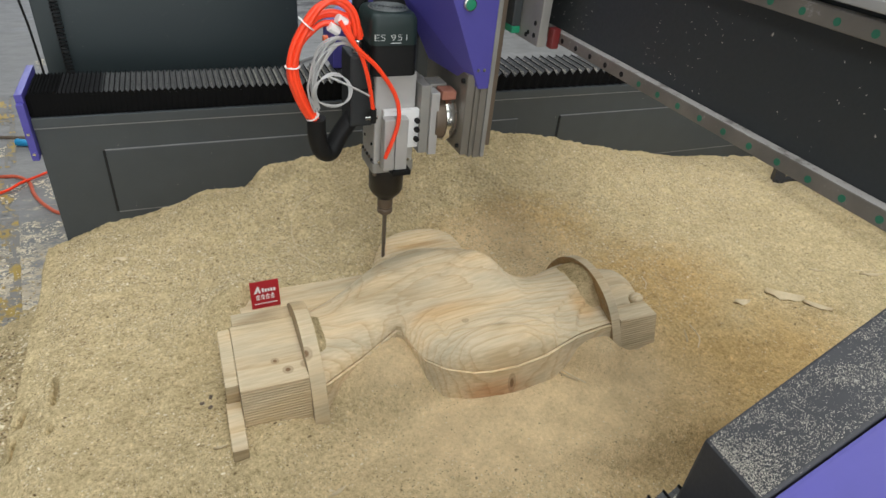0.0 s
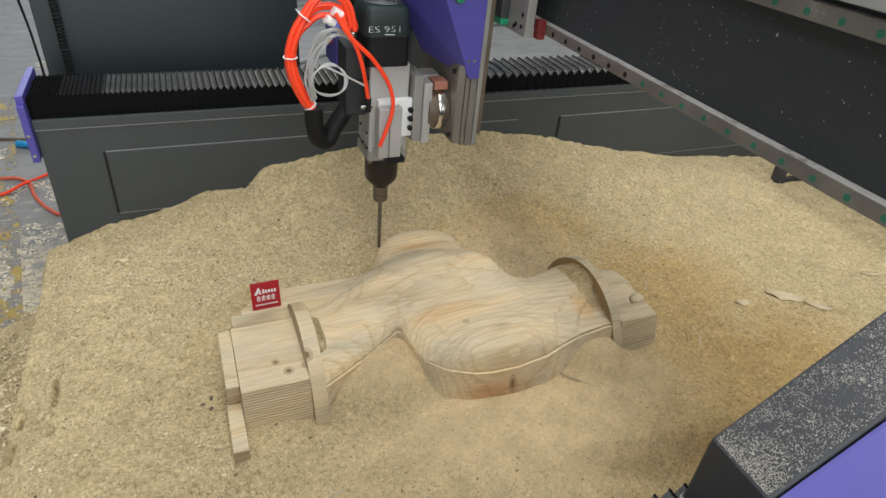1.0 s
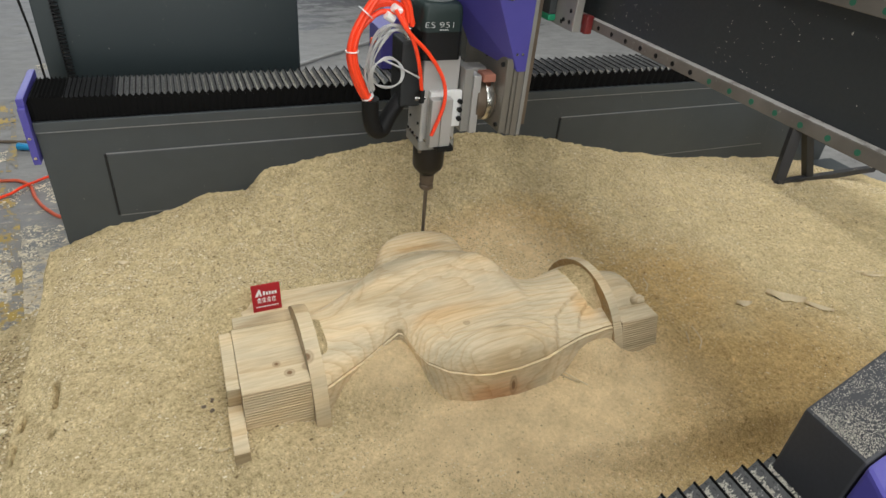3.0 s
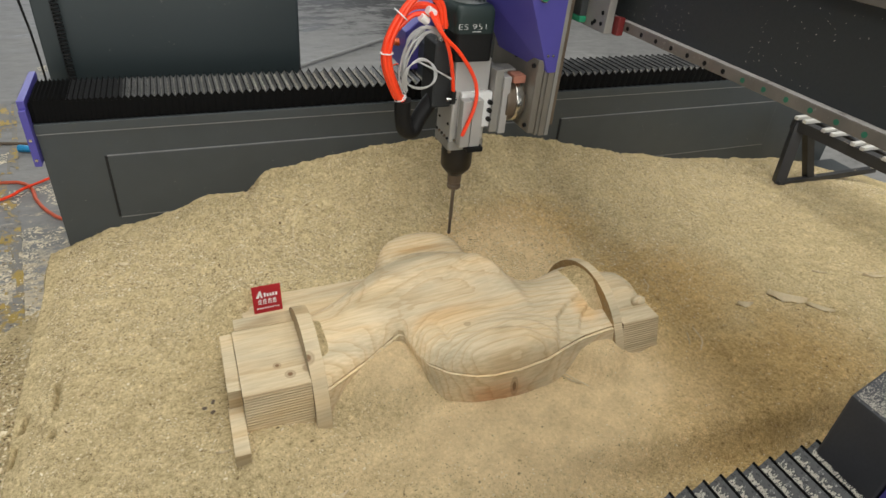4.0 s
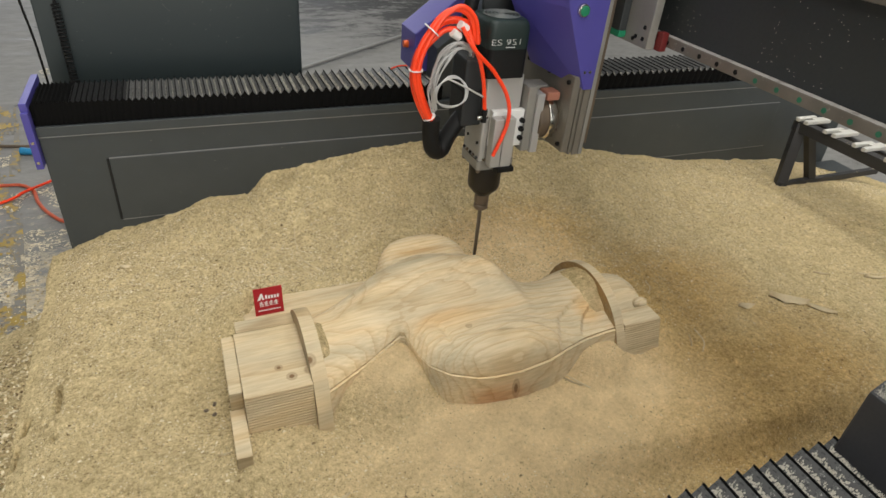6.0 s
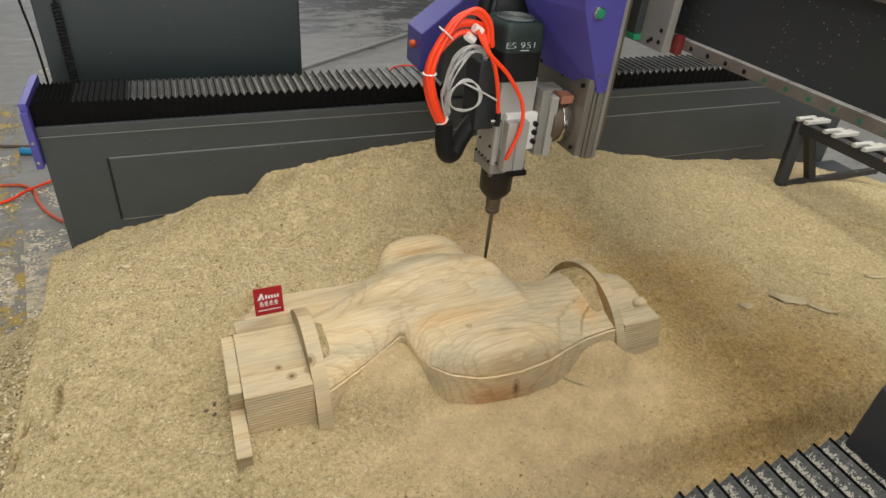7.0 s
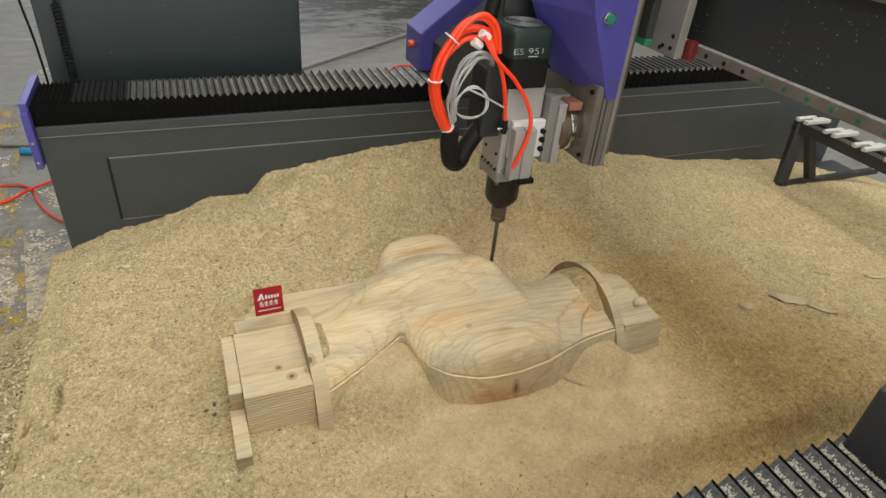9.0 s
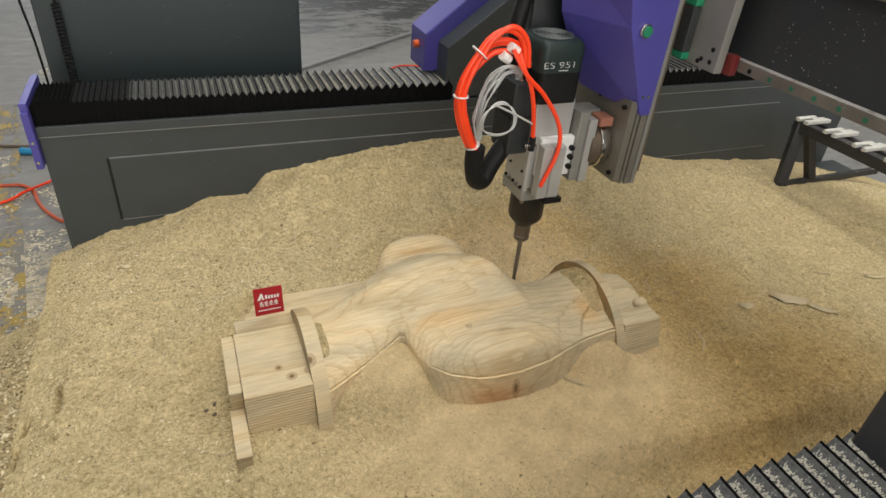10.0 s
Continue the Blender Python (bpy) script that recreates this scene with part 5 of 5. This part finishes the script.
def rack():
    r = thing("tool_rack", pose(0, 0, 0), "black steel rack with white tool forks on the sawdust", "tool rack")
    blk = mat("black_steel_paint", (0.030, 0.030, 0.032), 0.5, dust=0.05)
    def bar(name, a, b, t=0.03):
        a, b = Vector(a), Vector(b)
        bm = box(-t / 2, t / 2, -t / 2, t / 2, 0, (b - a).length, 0.002)
        part(name, bm, blk, r, "", False, Matrix.Translation(a) @ (b - a).to_track_quat("Z", "Y").to_matrix().to_4x4())
    bar("foot_bar", (2.71, 1.905, 0.488), (3.45, 1.91, 0.488), 0.030)
    bar("slanted_leg", (2.735, 1.915, 0.46), (2.76, 1.955, 0.80), 0.05)
    bar("post", (2.955, 1.915, 0.47), (2.80, 1.94, 0.80), 0.04)
    bar("top_beam", (2.76, 1.98, 0.785), (2.76, 0.9, 0.785), 0.05)
    bar("top_beam", (2.87, 1.98, 0.78), (2.87, 0.9, 0.78), 0.03)
    bar("slanted_leg", (2.70, 1.0, 0.46), (2.76, 0.99, 0.80), 0.05)
    for k in range(7):
        y = 1.93 - 0.155 * k
        f = part("tool_fork", box(2.72, 2.88, y - 0.035, y - 0.013, 0.812, 0.830, 0.004), FORK, r, "white plastic tool fork")
        part("prong", box(2.72, 2.84, y + 0.013, y + 0.035, 0.812, 0.830, 0.004), FORK, f)
        part("bridge", box(2.80, 2.88, y - 0.013, y + 0.013, 0.812, 0.826, 0.002), FORK, f)


def chips():
    rnd = random.Random(9)
    spec = [("wood_splinter", 1.955, 1.150, 0.14, 0.050, -38), ("wood_splinter", 2.03, 1.065, 0.10, 0.026, -48), ("wood_splinter", 1.77, 1.17, 0.06, 0.032, -20), ("wood_splinter", 2.23, 1.24, 0.06, 0.008, -30),
            ("wood_splinter", 2.45, 1.16, 0.10, 0.016, -20), ("wood_splinter", 1.42, 1.07, 0.06, 0.006, 60), ("wood_splinter", -0.04, 1.05, 0.035, 0.006, -2), ("wood_splinter", 0.20, 0.87, 0.05, 0.012, 20),
            ("wood_splinter", -0.28, 1.98, 0.04, 0.016, -20), ("wood_splinter", 0.93, 1.02, 0.06, 0.004, -50), ("wood_splinter", 0.45, 1.92, 0.03, 0.005, 5), ("wood_splinter", 0.27, 2.10, 0.05, 0.006, -30)]
    for name, x, y, l, w, a in spec:
        bm = bmesh.new()
        rows = []
        for k in range(9):
            u = k / 8 - 0.5
            ww = w * (0.5 - 0.45 * abs(2 * u) ** 2) * (1 + 0.3 * rnd.uniform(-1, 1))
            bend = 0.12 * l * (u * u)
            rows.append([bm.verts.new((u * l, -ww + bend, 0.002 + 0.1 * w * rnd.random())), bm.verts.new((u * l, bend, 0.004 + 0.35 * w)), bm.verts.new((u * l, ww + bend, 0.002)), bm.verts.new((u * l, bend, -0.003))])
        for p, q in zip(rows, rows[1:]):
            for i in range(4):
                bm.faces.new((p[i], q[i], q[(i + 1) % 4], p[(i + 1) % 4]))
        bm.faces.new(rows[0])
        bm.faces.new(rows[-1][::-1])
        bmesh.ops.recalc_face_normals(bm, faces=bm.faces[:])
        ob = part(name, bm, PALE, None, "", True, pose(x, y, dust_height(x, y) + 0.002, 0, 0, a))
        tagged(ob, "torn pale wood splinter lying on the sawdust", "splinter", "splinters on the sawdust")


def fibres():
    for pts in ([(0.40, 2.05), (0.33, 2.02), (0.29, 1.93), (0.29, 1.80), (0.33, 1.70)], [(1.43, 1.02), (1.47, 1.06), (1.48, 1.12)], [(0.92, 1.06), (0.94, 1.02), (0.97, 0.985)], [(2.40, 1.20), (2.46, 1.18), (2.52, 1.17)], [(1.45, 1.33), (1.48, 1.36), (1.49, 1.40)]):
        t = tube([(x, y, dust_height(x, y) + 0.004) for x, y in pts], 0.0018, 6)
        tagged(part("wood_fibre", t, PALE, None, "", True), "thin curled wood fibre lying on the sawdust", "wood fibre", "fibres on the sawdust")
    for x, y, a in ((-0.075, 1.245, 10), (-0.055, 1.225, 40), (-0.052, 1.262, 70)):
        z = dust_height(x, y)
        tagged(part("bark_bit", box(-0.006, 0.006, -0.004, 0.004, -0.003, 0.005, 0.0015), RUST, None, "", False, pose(x, y, z, 8, 5, a)), "small dark brown bark bit on the sawdust", "bark bit", "bark bits")


def floor_dust(x, y):
    d = ((x + 0.60) / 0.50) ** 2 + ((y - 1.0) / 0.80) ** 2
    return 0.36 * math.exp(-d) + 0.01 * noise.noise((x * 4, y * 4, 7)) * math.exp(-d / 3)


def floor_heap():
    verts, faces = [], []
    nx, ny = 90, 120
    for j in range(ny + 1):
        for i in range(nx + 1):
            x, y = -2.0 + 1.55 * i / nx, 0.0 + 2.9 * j / ny
            verts.append((x, y, floor_dust(x, y) - 0.012 + 0.003 * noise.noise((x * 40, y * 40, 1))))
    for j in range(ny):
        for i in range(nx):
            a = j * (nx + 1) + i
            faces.append((a, a + 1, a + nx + 2, a + nx + 1))
    me = bpy.data.meshes.new("sawdust_heap")
    me.from_pydata(verts, [], faces)
    for p in me.polygons:
        p.use_smooth = True
    me.materials.append(SAW)
    tagged(new("sawdust_heap", me), "sawdust heap spilled on the concrete floor beside the machine", "sawdust", kind="stuff")


def bed():
    part_bm = box(-0.43, 3.54, 0.384, 2.218, 0.0, 0.40, 0.004)
    tagged(part("machine_bed", part_bm, STEEL_GREY), "dark steel machine bed buried in sawdust", "machine bed")


hall()
bed()
sawdust()
floor_heap()
far_rail()
near_rail()
bellows(2.230, 2.420, 58, -0.462, 0.985, "dark pleated bellows covering the far side rail", 0.46, 13)
bellows(2.230, 2.420, 59, 3.42, 1.40, "dark pleated bellows beyond the gantry leg", 1.0)
bellows(0.190, 0.376, 58, -0.462, 0.985, "dark pleated bellows covering the near side rail")
cabinet()
floor_things()
rack()
GANTRY = gantry()
HEAD = head()
carving()
caught_dust(1.060, 1.120, 1.17, 1.40, 0.040, "fine tan dust caught in the hollow beside the round flange")
caught_dust(0.228, 0.270, 1.20, 1.36, -0.030, "fine sawdust caught beside the wooden flange")
stock_and_card()
chips()
fibres()


def on_bed(x, y):
    z = dust_height(x, y)
    f = figure_height(x, y) if 0.2 < x < 1.14 else None
    if f is not None or (0.0 < x < 1.31 and 1.10 < y < 1.5) or (0.07 < x < 0.55 and 1.4 < y < 1.575):
        return None
    if z < dust_height(x + 0.03, y) - 0.02 and z < dust_height(x - 0.03, y) - 0.02:
        return None
    thin = max(math.exp(-((x - 1.4) / 0.65) ** 2 - ((y - 0.9) / 0.45) ** 2), 1.3 * math.exp(-((x - 0.80) / 0.55) ** 2 - ((y - 0.95) / 0.20) ** 2))
    if noise.noise((x * 173, y * 211, 3)) > 0.42 - 0.75 * thin:
        return None
    return z


def on_floor(x, y):
    z = floor_dust(x, y)
    return z if z > 0.03 or random.Random(int(x * 9177 + y * 7717)).random() < 0.25 else None


flakes("wood_chips", 230000, (-0.5, 3.4, 0.42, 2.2), on_bed, "loose pale sawdust flakes lying over the bed", (0.0007, 0.0022))
flakes("wood_chips", 175000, (-0.5, 3.4, 1.35, 2.2), lambda x, y: on_bed(x, y) if (x * 7919.13 + y * 6271.7) % 1.0 < smooth((y - 1.35) / 0.6) else None, "loose pale sawdust flakes heaped against the rail", (0.0009, 0.0026), 8)
flakes("wood_chips", 30000, (-1.7, -0.52, 0.3, 2.9), on_floor, "loose coarse wood chips spilled on the floor", (0.002, 0.0055), 4)

flakes("wood_chips", 30000, (-1.8, -0.5, 2.2, 6.0), lambda x, y: 0.0 if noise.noise((x * 2.6, y * 2.6, 9)) + 0.5 * noise.noise((x * 9, y * 9, 3)) > -0.05 + 0.5 * smooth((y - 3.3) / 1.6) else None, "scattered pale wood flakes on the concrete floor", (0.002, 0.0075), 6, CURLS)


def motions():
    walk(GANTRY, [(t, pose(dx, 0, 0)) for t, dx, dy in TRAVEL])
    walk(HEAD, [(t, pose(HEAD_X + dx, HEAD_Y + dy, 0)) for t, dx, dy in TRAVEL])
    for ob, share, fixed, moving in PLEATS:
        walk(ob, [(t, pose(fixed + share * (moving + dx - fixed), 0, 0)) for t, dx, dy in TRAVEL])


motions()
